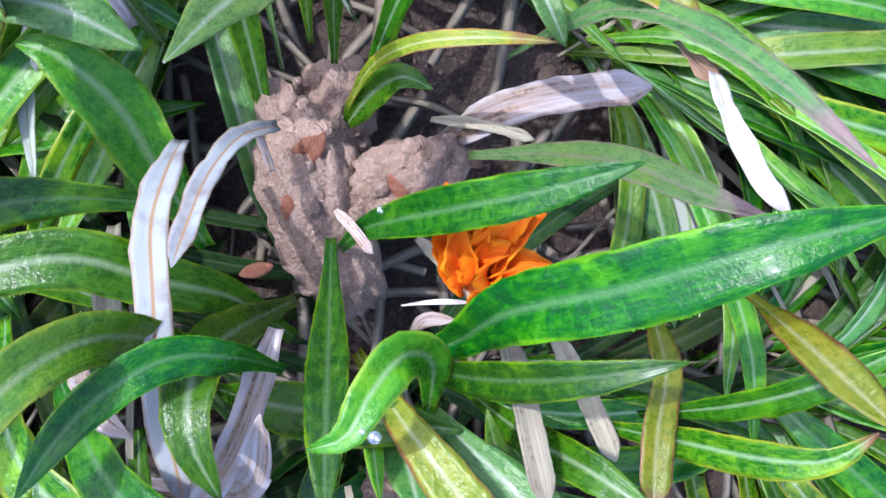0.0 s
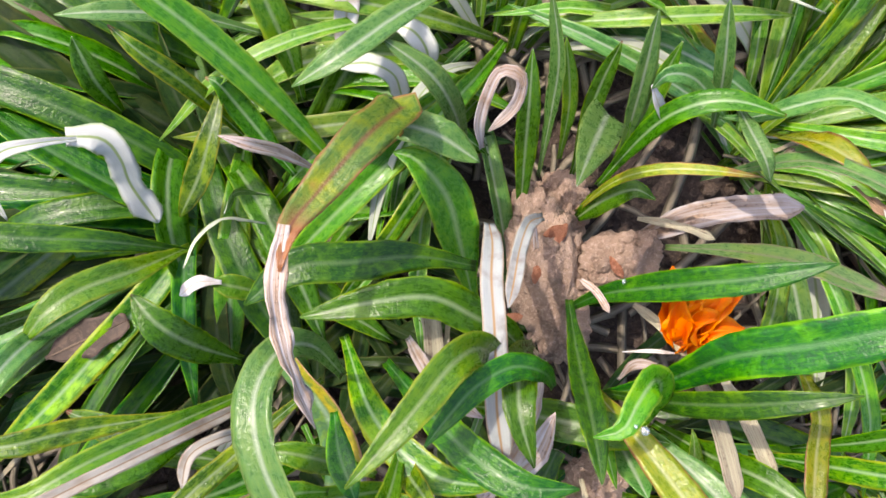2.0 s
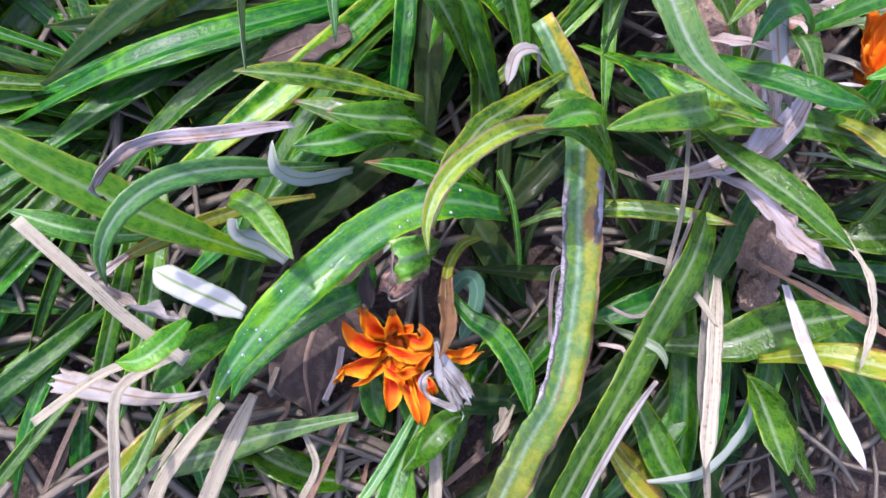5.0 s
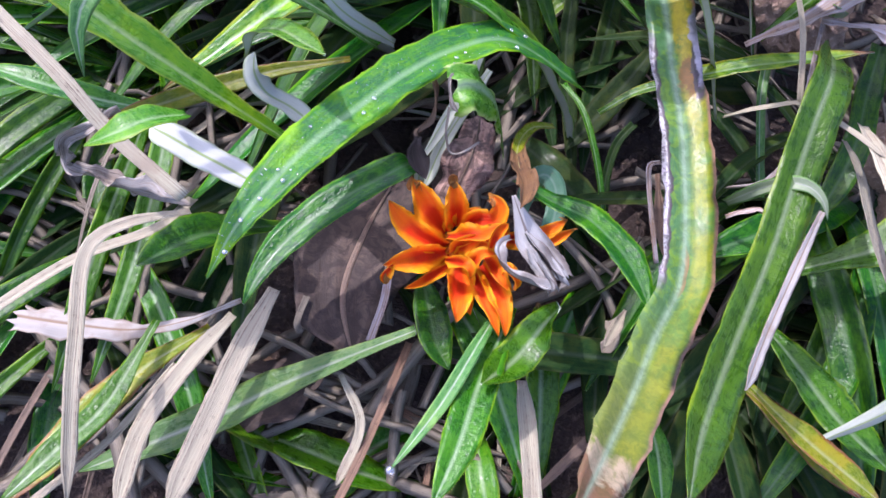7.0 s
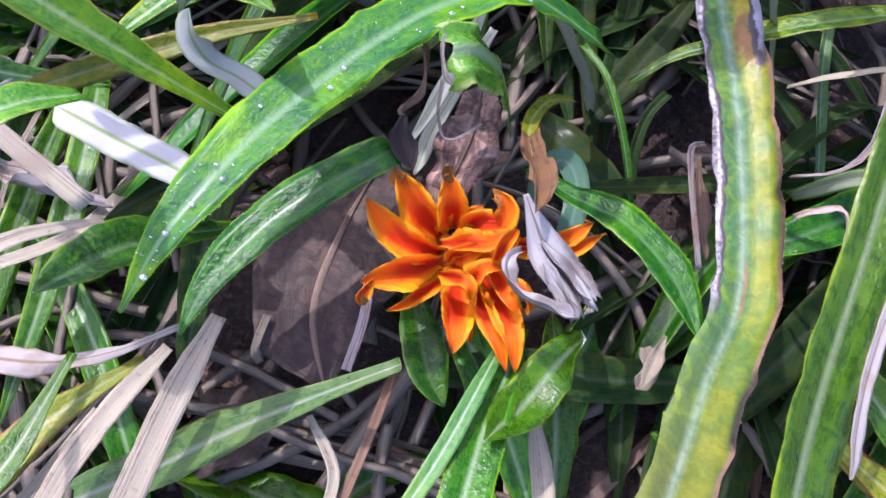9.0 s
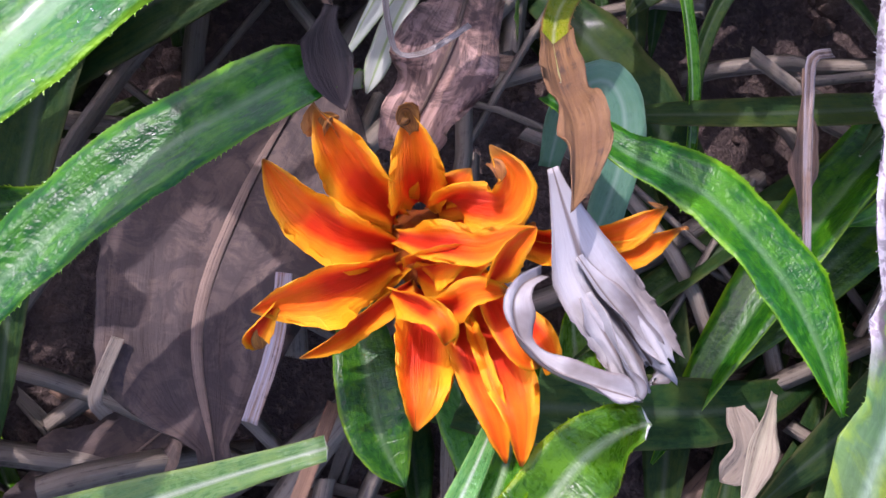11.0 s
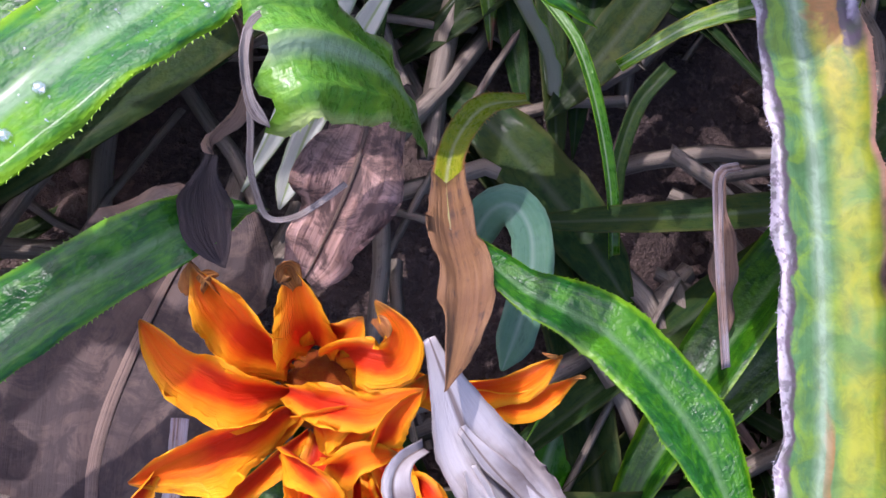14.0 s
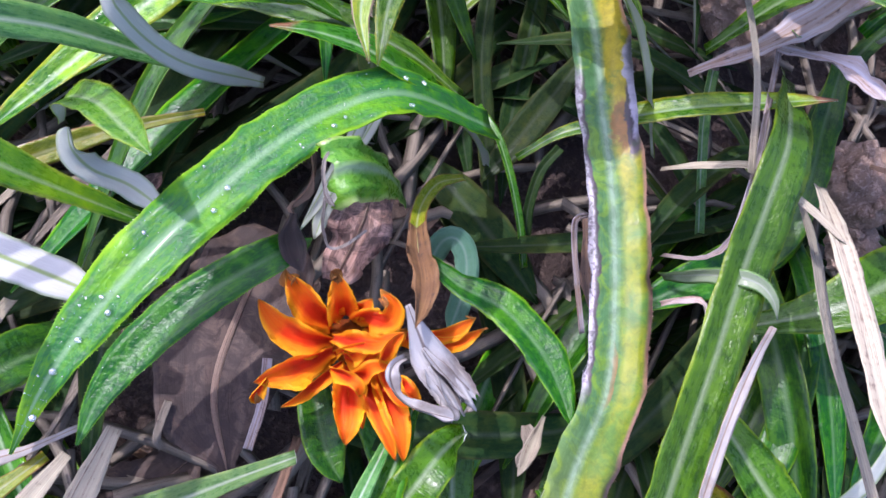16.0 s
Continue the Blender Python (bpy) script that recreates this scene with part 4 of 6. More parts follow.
leaf(plant_e, "knotted", [(-8.44, 1.14, 6.11), (-9.13, 0.76, 5.82), (-9.68, 0.71, 5.44), (-9.67, 0.64, 4.77), (-9.13, 0.47, 4.66), (-8.19, -0.12, 4.88), (-6.80, -0.50, 4.90)], 3.8, wave=0.9, fold=0.9, twist=300, n=70, cols=6, pleat=0.45, shape='strap')
leaf(plant_e, "felt", [(-4.07, 1.28, 5.90), (-4.68, 1.69, 6.10), (-5.27, 1.80, 6.40), (-5.54, 1.88, 6.90), (-5.54, 1.97, 7.40)], 5.6, facing=(-0.3, -0.1, 0.95), shape='strap')
leaf(plant_e, "bright", [(-5.80, 2.60, 6.82), (-5.59, 2.52, 7.55), (-5.01, 2.04, 8.06), (-4.48, 1.28, 8.38), (-3.99, 0.52, 8.70)], 7.5, shape='short', hairs=True)
leaf(plant_e, "straw", [(-10.6, 1.1, 8.9), (-9.0, -0.2, 8.2), (-8.0, -1.0, 7.5), (-6.6, -1.9, 6.8)], 3.3, shape='stem')
leaf(plant_e, "green", [(-7.3, 2.3, 5.1), (-8.8, 1.9, 5.6), (-10.2, 1.9, 6.0), (-11.7, 2.3, 6.1)], 7.5)
leaf(plant_e, "cream", [(-5.6, -2.1, 3.5), (-6.8, -2.4, 3.0), (-8.1, -2.4, 2.5), (-9.6, -2.1, 2.2), (-10.9, -1.8, 2.0)], 7.6, fold=-0.3, wave=0.3, shape='cut', ragged=0.002, pleat=0.08, cols=5)
leaf(plant_e, "straw", [(-6.6, -1.5, 5.9), (-7.8, -2.1, 6.1), (-8.4, -2.8, 6.0), (-8.3, -4.5, 5.6), (-8.2, -5.5, 5.4), (-8.0, -7.3, 4.8)], 3.0, shape='strap', twist=40)
leaf(plant_e, "straw", [(-4.8, -2.5, 4.6), (-5.4, -3.9, 4.3), (-5.9, -5.3, 4.0), (-6.5, -7.0, 3.6)], 5.2, shape='strap')
leaf(plant_e, "straw", [(-5.7, -2.7, 3.8), (-6.6, -3.8, 3.4), (-7.4, -5.1, 2.9), (-7.7, -6.6, 2.4)], 4.3, shape='strap')
leaf(plant_d, "grey", [(-1.61, -3.06, 3.98), (-2.66, -3.22, 3.33), (-3.74, -3.42, 2.70), (-4.82, -3.67, 2.08), (-5.89, -3.99, 1.46), (-7.00, -4.27, 0.91), (-8.11, -4.56, 0.42), (-9.23, -4.86, -0.03)], 9.5)
leaf(plant_e, "yellow", [(-6.3, -2.4, 2.7), (-7.7, -3.6, 2.7), (-8.9, -5.2, 2.6), (-9.8, -6.4, 2.3)], 8.6)
leaf(plant_e, "straw", [(-6.9, -3.5, 2.9), (-8.0, -5.1, 2.6), (-9.4, -6.5, 2.4)], 1.9, shape='stem')
leaf(plant_b, "silver", [(-2.1, -0.8, 3.4), (-2.2, -1.6, 3.0), (-2.5, -2.4, 2.3)], 2.1, shape='stem')
leaf(plant_b, "rotten", [(-1.64, 1.20, 5.95), (-1.70, 0.90, 5.85), (-1.64, 0.45, 5.85), (-1.50, -0.02, 5.80)], 5.4, wave=0.45, fold=0.5, n=26, facing=(-0.1, -0.6, 0.8))
leaf(plant_b, "brown", [(-1.45, 2.30, 7.00), (-1.30, 1.95, 6.75), (-1.28, 1.70, 6.50), (-1.41, 1.51, 6.22), (-1.60, 1.38, 6.10), (-1.68, 1.32, 5.98), (-1.64, 1.18, 5.92)], 1.6, wave=0.5, fold=0.6, twist=220, shape='strap', n=36)
leaf(plant_b, "grey", [(0.4, 4.5, 7.0), (-0.4, 3.0, 6.0), (-0.9, 2.3, 5.3), (-1.4, 1.8, 4.3)], 4.2, roll=160)
leaf(plant_d, "silver", [(5.11, 1.78, 5.13), (4.78, 1.67, 5.13), (4.67, 1.23, 5.02), (4.78, 0.45, 4.47), (5.00, -0.55, 3.69)], 1.5, shape='stem')
leaf(plant_d, "brown", [(5.55, 2.34, 4.13), (5.67, 1.11, 3.25), (5.89, 0.34, 2.69)], 4.6, wave=0.3, fold=0.5)
leaf(plant_d, "straw", [(3.27, -2.75, 4.71), (2.72, -3.52, 4.93), (2.39, -3.96, 5.04)], 3.0, fold=0.6, wave=0.3)
leaf(plant_d, "green", [(8.1, -1.4, 2.7), (8.7, -2.9, 2.8), (9.3, -4.5, 2.8), (10.3, -5.9, 2.7)], 13.7)
leaf(plant_d, "yellow", [(7.5, -3.2, 2.0), (8.5, -4.5, 2.0), (9.9, -6.2, 1.8)], 9.8)
leaf(plant_d, "straw", [(9.3, 1.3, 6.9), (8.7, -0.3, 7.4), (8.5, -2.2, 7.1), (8.7, -4.1, 6.6), (8.9, -6.3, 6.0)], 2.6, shape='strap')
leaf(plant_d, "green", [(16.7, -5.6, 1.1), (13.1, -3.7, 4.5), (11.3, -2.5, 6.1), (10.5, -2.0, 6.6)], 14.0)
leaf(plant_d, "grey", [(8.4, -5.2, 2.9), (9.5, -5.0, 4.8), (10.2, -4.1, 5.9), (10.5, -3.2, 6.5), (10.5, -2.2, 6.7)], 6.7, roll=140)
leaf(plant_b, "tipped", [(4.8, 8.3, 8.3), (5.8, 6.0, 10.7), (7.3, 4.6, 11.6), (9.1, 4.2, 11.7)], 10.1)
leaf(plant_b, "bright", [(7.0, 3.3, 5.5), (5.6, 3.6, 8.2), (4.4, 3.7, 9.9), (3.1, 3.8, 11.0), (2.1, 3.7, 10.9)], 8.4)
leaf(plant_b, "green", [(-0.3, 5.1, 7.2), (-1.8, 4.5, 8.5), (-3.0, 3.8, 9.1), (-4.2, 3.5, 9.2)], 10.7)
leaf(plant_e, "grey", [(-2.6, 4.5, 5.9), (-4.3, 3.5, 7.7), (-5.9, 2.8, 9.0), (-7.3, 2.1, 9.6), (-8.2, 1.2, 9.6), (-8.6, 0.3, 9.1), (-8.5, -0.3, 8.3)], 6.5, roll=30)
leaf(plant_e, "felt", [(-2.2, 4.2, 6.3), (-3.7, 3.1, 8.0), (-4.5, 2.7, 9.5), (-4.7, 3.1, 10.3)], 4.3, roll=60, shape='strap')
leaf(plant_e, "bright", [(-4.4, 1.6, 4.8), (-6.8, 1.8, 6.5), (-8.8, 2.2, 7.8), (-10.9, 2.9, 9.0), (-11.9, 3.6, 9.4)], 12.3, hairs=True)
leaf(plant_e, "silverbrown", [(-4.2, 3.8, 9.9), (-6.0, 3.0, 10.7), (-7.7, 2.7, 10.5), (-8.5, 2.0, 10.3), (-8.8, 1.7, 9.7), (-8.6, 1.7, 9.1)], 3.8, shape='strap', twist=90, wave=0.3)
leaf(plant_d, "silver", [(8.9, 4.2, 8.4), (10.2, 3.4, 8.7), (11.6, 2.2, 8.3), (13.4, 1.3, 7.9)], 9.2, wave=0.3)
leaf(plant_d, "silver", [(7.2, 4.2, 7.4), (8.9, 4.2, 8.8), (10.0, 4.6, 10.2), (10.6, 6.1, 11.8)], 8.3, wave=0.25)
leaf(plant_d, "green", [(8.8, 6.0, 6.4), (10.0, 5.9, 8.5), (11.6, 5.6, 9.5), (14.3, 5.0, 9.8)], 12.0)
leaf(plant_d, "green", [(9.1, -0.5, 3.6), (10.8, -0.7, 5.1), (12.5, -0.2, 5.8), (15.1, 0.2, 6.5)], 16.9)
leaf(plant_d, "brown", [(-1.4, -2.0, 1.6), (-2.0, -3.6, 1.9), (-2.7, -5.2, 1.7), (-3.3, -6.4, 1.5)], 2.1, shape='stem')
leaf(plant_d, "straw", [(-3.2, -3.4, 2.4), (-2.7, -4.5, 2.0), (-3.2, -5.7, 1.3)], 2.4, shape='strap')
leaf(plant_d, "straw", [(1.1, -3.7, 2.9), (1.1, -5.1, 2.8), (1.1, -6.8, 2.4)], 4.5, shape='strap')
leaf(plant_d, "green", [(3.8, -3.7, 2.3), (4.2, -5.0, 2.8), (4.0, -6.9, 2.8)], 6.2)
leaf(plant_d, "yellow", [(7.1, -3.7, 2.9), (7.8, -5.0, 3.1), (9.5, -6.7, 2.9)], 8.3)
leaf(plant_e, "green", [(-7.4, -2.6, 3.3), (-8.1, -4.6, 3.2), (-8.9, -5.7, 3.2), (-9.7, -6.7, 3.1)], 6.0)
leaf(plant_e, "grass", [(-4.1, -1.4, 2.7), (-4.3, -2.1, 2.6), (-4.2, -2.3, 2.4)], 1.7, shape='stem')
leaf(plant_d, "grass", [(3.0, -2.8, 4.3), (3.0, -3.3, 4.3), (2.7, -3.6, 4.2)], 3.5, fold=0.5, wave=0.4, shape='strap')
leaf(plant_g, "straw", [(-6.9, 0.2, 4.3), (-7.4, -1.2, 4.9), (-9.1, -2.0, 4.6), (-10.8, -3.3, 4.1)], 2.7, shape='stem')

# over the flower, seen from above
leaf(plant_b, "grey", [(4.88, 7.14, 9.71), (4.41, 7.93, 12.89), (3.79, 7.81, 14.44), (3.38, 6.76, 15.14), (3.64, 5.36, 15.29), (4.33, 4.00, 14.99), (5.15, 3.30, 14.88), (6.33, 2.83, 14.71)], 9.5, hairs=True, n=36, roll=-15)
leaf(plant_a, "bright", [(10.02, 6.49, 8.37), (8.80, 7.72, 12.44), (7.92, 7.57, 14.17), (6.90, 6.50, 14.97), (6.16, 5.69, 15.09), (5.33, 4.82, 14.95)], 9.0, hairs=True, n=30)
leaf(plant_b, "deep", [(8.79, 10.26, 9.70), (7.07, 10.40, 10.93), (5.24, 10.17, 11.72), (3.76, 9.99, 12.05), (2.41, 9.08, 11.58)], 11.2, hairs=True)
leaf(plant_b, "deep", [(6.11, 7.50, 9.34), (7.32, 6.13, 11.33), (8.37, 5.11, 12.54), (9.54, 4.44, 13.04), (10.91, 4.34, 12.95)], 9.7, hairs=True)
leaf(plant_b, "tipped", [(6.09, 5.77, 9.13), (6.62, 4.73, 11.23), (7.10, 4.14, 12.25), (7.50, 3.61, 12.73)], 6.5, hairs=True)
leaf(plant_b, "bright", [(6.58, 5.34, 10.82), (6.05, 3.91, 12.86), (4.98, 3.32, 13.46), (3.92, 2.99, 13.64), (2.77, 2.60, 13.57)], 9.0, hairs=True, roll=20)
leaf(plant_b, "bright", [(4.51, 3.99, 10.20), (3.74, 4.14, 11.33), (2.85, 3.87, 11.85), (1.88, 3.41, 11.88)], 8.3, hairs=True)
leaf(plant_b, "deep", [(4.73, 6.19, 10.91), (4.93, 5.21, 11.67), (5.22, 4.45, 11.94), (5.37, 3.98, 11.87)], 7.4)
leaf(plant_a, "green", [(10.90, 8.02, 6.84), (10.00, 7.56, 10.24), (9.62, 7.04, 12.06), (9.55, 6.04, 12.65), (9.91, 4.78, 12.33)], 10.1, hairs=True)
leaf(plant_b, "bright", [(3.32, 7.08, 12.76), (1.62, 6.26, 15.19), (0.46, 5.72, 16.31), (-0.61, 5.16, 16.64), (-1.74, 5.00, 16.43)], 5.2, hairs=True)
leaf(plant_b, "cream", [(3.30, 6.79, 13.00), (1.69, 5.97, 15.44), (0.53, 5.40, 16.48), (-0.54, 4.94, 16.87), (-1.75, 4.98, 16.70)], 3.0, wave=0.15, shape='strap')
leaf(plant_a, "scorchrib", [(4.58, 13.25, 7.36), (5.82, 13.82, 10.04), (6.71, 14.33, 12.03), (6.33, 13.74, 13.16), (5.66, 12.78, 14.19), (4.62, 11.42, 14.53), (4.05, 10.56, 14.84), (3.90, 9.56, 15.08)], 11.5, hairs=True, n=34)
leaf(plant_a, "silver", [(3.97, 10.66, 14.90), (3.80, 9.29, 15.05), (3.98, 8.08, 15.25), (4.34, 6.99, 15.24), (4.72, 6.13, 15.09)], 5.2, twist=80, wave=0.3, shape='strap')
leaf(plant_a, "grey", [(5.49, 14.03, 10.08), (6.27, 14.20, 11.01), (7.55, 13.84, 11.34), (8.88, 13.11, 10.88)], 10.4)
leaf(plant_b, "bright", [(0.46, 10.96, 9.65), (-0.29, 10.08, 11.73), (-1.37, 9.43, 12.79), (-2.10, 8.82, 13.03), (-2.75, 8.09, 12.77)], 8.4, hairs=True)
leaf(plant_e, "grey", [(-1.05, 10.31, 8.76), (-2.28, 8.74, 11.55), (-2.50, 8.01, 13.23), (-2.99, 7.09, 13.73), (-3.58, 5.90, 13.40), (-3.41, 4.57, 12.74)], 6.2, roll=25, hairs=True)
leaf(plant_e, "grey", [(-3.08, 9.67, 7.79), (-3.58, 8.66, 11.94), (-4.40, 7.99, 13.00), (-5.17, 6.77, 13.30), (-5.58, 5.71, 13.21), (-5.49, 4.47, 12.88), (-5.36, 3.69, 12.62)], 5.3, roll=60)
leaf(plant_b, "tipped", [(-0.28, 6.03, 7.83), (-2.90, 5.69, 9.01), (-4.30, 5.39, 9.63), (-5.78, 5.25, 9.77)], 7.8)
leaf(plant_e, "pure", [(-2.23, 13.58, 12.07), (-1.37, 13.56, 11.89), (-1.13, 13.20, 11.17), (-1.25, 12.72, 9.87), (-0.87, 11.85, 8.57)], 9.1, fold=0.05, shape='strap', wave=0.15, facing=(-0.04, -0.379, 0.924), hairs=True)
leaf(plant_e, "pure", [(-1.80, 13.59, 11.88), (-2.77, 13.27, 12.51), (-3.74, 12.98, 12.50), (-4.30, 12.33, 11.87), (-4.09, 11.50, 11.09)], 4.3, facing=(-0.04, -0.379, 0.924))
leaf(plant_e, "deep", [(0.53, 10.78, 9.69), (-1.03, 10.78, 11.84), (-2.67, 10.75, 12.76), (-4.31, 10.76, 13.13), (-5.19, 10.48, 13.21), (-6.10, 9.73, 13.14)], 7.5, hairs=True)
leaf(plant_e, "green", [(1.46, 7.63, 7.15), (0.36, 8.12, 8.91), (-0.46, 8.71, 9.67), (-1.19, 9.57, 9.74)], 11.1, hairs=True)
leaf(plant_b, "cream", [(2.45, 5.69, 10.44), (1.93, 5.67, 11.69), (1.22, 5.27, 12.07), (0.99, 4.45, 11.91)], 3.4, wave=0.2, shape='strap')
leaf(plant_b, "tipped", [(4.20, 7.00, 9.00), (2.39, 5.45, 9.82), (1.54, 4.68, 10.21), (0.78, 4.03, 10.51), (0.25, 3.31, 10.66), (-0.21, 2.68, 10.72), (-0.44, 2.05, 10.71), (-0.57, 1.49, 10.62), (-0.66, 1.00, 10.45)], 6.5, hairs=True)
leaf(plant_b, "green", [(0.01, 5.27, 7.30), (-0.88, 4.81, 8.84), (-2.21, 4.36, 9.58), (-3.33, 4.30, 9.79)], 9.8)
leaf(plant_b, "green", [(7.64, 5.67, 9.13), (8.11, 3.70, 10.66), (9.40, 2.18, 11.36), (10.95, 0.77, 11.42)], 10.9, hairs=True)
leaf(plant_a, "deep", [(11.93, 9.35, 7.84), (11.85, 8.09, 8.85), (11.79, 7.16, 9.78), (11.73, 6.19, 10.90), (11.67, 5.33, 11.73), (11.61, 4.34, 12.41)], 8.6, hairs=True, n=30)
leaf(plant_a, "yellow", [(12.28, 6.72, 8.46), (13.14, 5.35, 10.02), (14.24, 3.68, 10.76), (15.27, 2.19, 11.10), (15.94, 0.49, 11.23)], 10.6)
leaf(plant_a, "grey", [(13.83, 5.28, 9.14), (15.28, 3.69, 10.30), (16.47, 1.95, 10.79), (17.56, 0.20, 11.19)], 13.4)
leaf(plant_d, "silver", [(10.69, 7.48, 9.37), (9.86, 5.39, 10.41), (9.11, 4.37, 10.76), (8.54, 3.67, 10.66)], 6.5, shape='strap', wave=0.3)
leaf(plant_d, "silver", [(6.76, 8.19, 9.43), (7.45, 6.94, 11.40), (8.11, 6.38, 12.24), (8.61, 6.06, 12.48)], 3.9, shape='strap', wave=0.3)
leaf(plant_d, "straw", [(7.14, 10.11, 7.90), (7.41, 8.88, 9.52), (7.51, 7.79, 9.78), (7.50, 6.32, 9.24)], 5.8, shape='strap')
leaf(plant_d, "straw", [(8.06, 9.58, 9.61), (7.65, 5.96, 9.60), (7.29, 2.88, 9.27), (6.80, 0.62, 8.58)], 1.6, shape='stem')
leaf(plant_d, "straw", [(9.06, 0.90, 7.78), (8.35, -0.86, 8.39), (7.78, -2.99, 8.64), (7.23, -4.86, 8.83)], 5.3, shape='strap')
leaf(plant_d, "white", [(11.47, 0.75, 7.78), (11.25, -1.36, 8.55), (11.55, -3.40, 9.04), (11.97, -4.96, 9.32)], 5.0, shape='strap')
leaf(plant_d, "straw", [(11.84, 3.94, 8.96), (12.08, 2.22, 9.63), (12.67, 0.57, 9.93), (12.76, -0.74, 9.71), (12.06, -2.22, 9.63)], 2.7, shape='strap', wave=0.3)
leaf(plant_d, "brown", [(10.56, 1.43, 7.80), (11.79, 0.30, 8.59), (13.35, -0.96, 9.31), (15.33, -2.45, 9.56)], 2.5, shape='strap', wave=0.3)
leaf(plant_d, "yellow", [(10.99, -1.45, 6.63), (12.02, -1.56, 8.32), (13.37, -2.05, 9.22), (15.32, -2.57, 9.41)], 9.7)
leaf(plant_d, "green", [(10.79, -1.81, 6.19), (10.38, -2.85, 7.33), (10.15, -5.06, 8.39)], 12.5)
leaf(plant_d, "green", [(13.77, 2.90, 6.26), (14.79, 2.61, 7.55), (17.11, 2.58, 8.41)], 13.1)

# round the earth mound
leaf(plant_a, "green", [(10.75, 7.11, 6.71), (9.87, 8.17, 9.04), (8.69, 8.69, 10.52), (7.43, 9.22, 11.30), (5.86, 9.11, 11.52), (3.85, 8.74, 11.29)], 11.5, hairs=True, n=32)
leaf(plant_a, "deep", [(12.09, 9.13, 7.00), (12.80, 9.43, 9.14), (14.35, 9.43, 11.77), (15.73, 9.45, 13.34), (17.21, 9.67, 14.25)], 9.0, hairs=True, n=30)
leaf(plant_a, "deep", [(13.12, 6.26, 7.14), (14.36, 6.81, 9.74), (15.17, 7.45, 12.24), (16.66, 7.75, 14.27), (18.23, 8.14, 15.57), (20.41, 8.48, 16.08)], 13.0, hairs=True, n=36)
leaf(plant_a, "deep", [(13.04, 6.37, 7.56), (14.06, 6.20, 9.72), (15.09, 6.20, 11.83), (16.22, 6.34, 13.46), (17.61, 6.50, 14.12)], 7.6, hairs=True)
leaf(plant_a, "bright", [(13.73, 5.06, 8.22), (13.82, 6.52, 10.62), (13.24, 6.88, 11.96), (12.60, 6.35, 12.54), (12.12, 5.71, 12.70), (11.42, 5.52, 12.48)], 8.9, hairs=True)
leaf(plant_a, "deep", [(10.89, 6.69, 10.17), (10.32, 7.15, 11.93), (9.38, 7.33, 12.79), (8.40, 6.88, 13.26), (7.75, 6.27, 13.51), (7.10, 5.49, 13.44)], 7.4, hairs=True, n=30)
leaf(plant_a, "banded", [(9.21, 11.51, 9.84), (9.16, 10.73, 11.00), (9.01, 9.68, 11.79), (9.02, 8.42, 12.09), (9.02, 7.21, 12.20), (9.04, 6.10, 12.03), (9.21, 4.64, 11.93)], 6.6, shape='strap', wave=0.15)
leaf(plant_a, "banded", [(11.05, 11.91, 8.65), (10.42, 11.52, 9.82), (9.93, 10.60, 11.02), (9.61, 9.56, 11.81), (9.39, 8.86, 12.16)], 4.7, wave=0.25, shape='strap')
leaf(plant_a, "silver", [(10.45, 11.94, 9.01), (10.69, 11.57, 9.01), (10.82, 10.92, 8.54)], 1.7, shape='stem')
leaf(plant_a, "bright", [(8.92, 9.50, 6.96), (8.41, 11.11, 8.70), (7.97, 12.37, 9.74), (7.08, 13.30, 10.42), (6.40, 13.53, 10.46)], 14.2, hairs=True)
leaf(plant_a, "grey", [(12.94, 14.41, 8.47), (12.49, 14.26, 11.44), (12.03, 13.78, 12.98), (11.17, 12.47, 14.72), (10.49, 11.29, 15.90)], 11.1, shape='long', fold=0.1)
leaf(plant_i, "silver", [(8.90, 13.40, 11.34), (8.76, 13.92, 12.37), (9.16, 14.83, 13.30), (9.76, 14.71, 13.32), (9.64, 14.14, 12.75), (9.00, 13.66, 12.07)], 3.3, shape='strap', wave=0.3)
leaf(plant_a, "green", [(10.63, 12.02, 6.42), (10.57, 13.83, 8.38), (10.49, 15.26, 10.25), (10.47, 16.38, 11.22)], 7.5)
leaf(plant_a, "grey", [(11.16, 13.48, 7.48), (11.16, 14.95, 10.23), (11.04, 15.84, 12.06), (10.60, 17.11, 13.53)], 6.0, roll=60)
leaf(plant_a, "bright", [(11.88, 14.07, 7.50), (11.88, 15.41, 9.40), (11.44, 16.70, 11.31)], 5.3)
leaf(plant_a, "green", [(12.38, 13.66, 7.06), (12.66, 15.46, 9.46), (13.07, 16.59, 11.31)], 6.3)
leaf(plant_a, "grey", [(13.86, 13.86, 7.53), (13.88, 15.59, 10.30), (13.88, 17.12, 12.24)], 6.6)
leaf(plant_a, "bright", [(13.57, 13.48, 7.00), (14.29, 15.27, 9.84), (14.70, 16.40, 11.69)], 6.8)
leaf(plant_i, "grey", [(8.68, 14.03, 8.36), (8.20, 14.69, 10.60), (7.47, 15.33, 11.96), (6.14, 16.16, 12.49)], 7.7, hairs=True)
leaf(plant_g, "bright", [(5.09, 13.15, 7.82), (3.28, 14.73, 10.57), (1.63, 15.99, 12.42), (0.05, 16.96, 13.80), (-1.53, 17.82, 14.77)], 9.6, hairs=True, n=32)
leaf(plant_i, "grey", [(8.37, 18.68, 10.61), (6.71, 17.03, 12.18), (5.06, 15.52, 12.84), (3.72, 14.85, 12.30)], 8.3)
leaf(plant_i, "bright", [(3.38, 16.11, 7.49), (3.17, 17.05, 9.13), (2.64, 18.23, 10.54), (2.13, 19.65, 11.53)], 10.3)
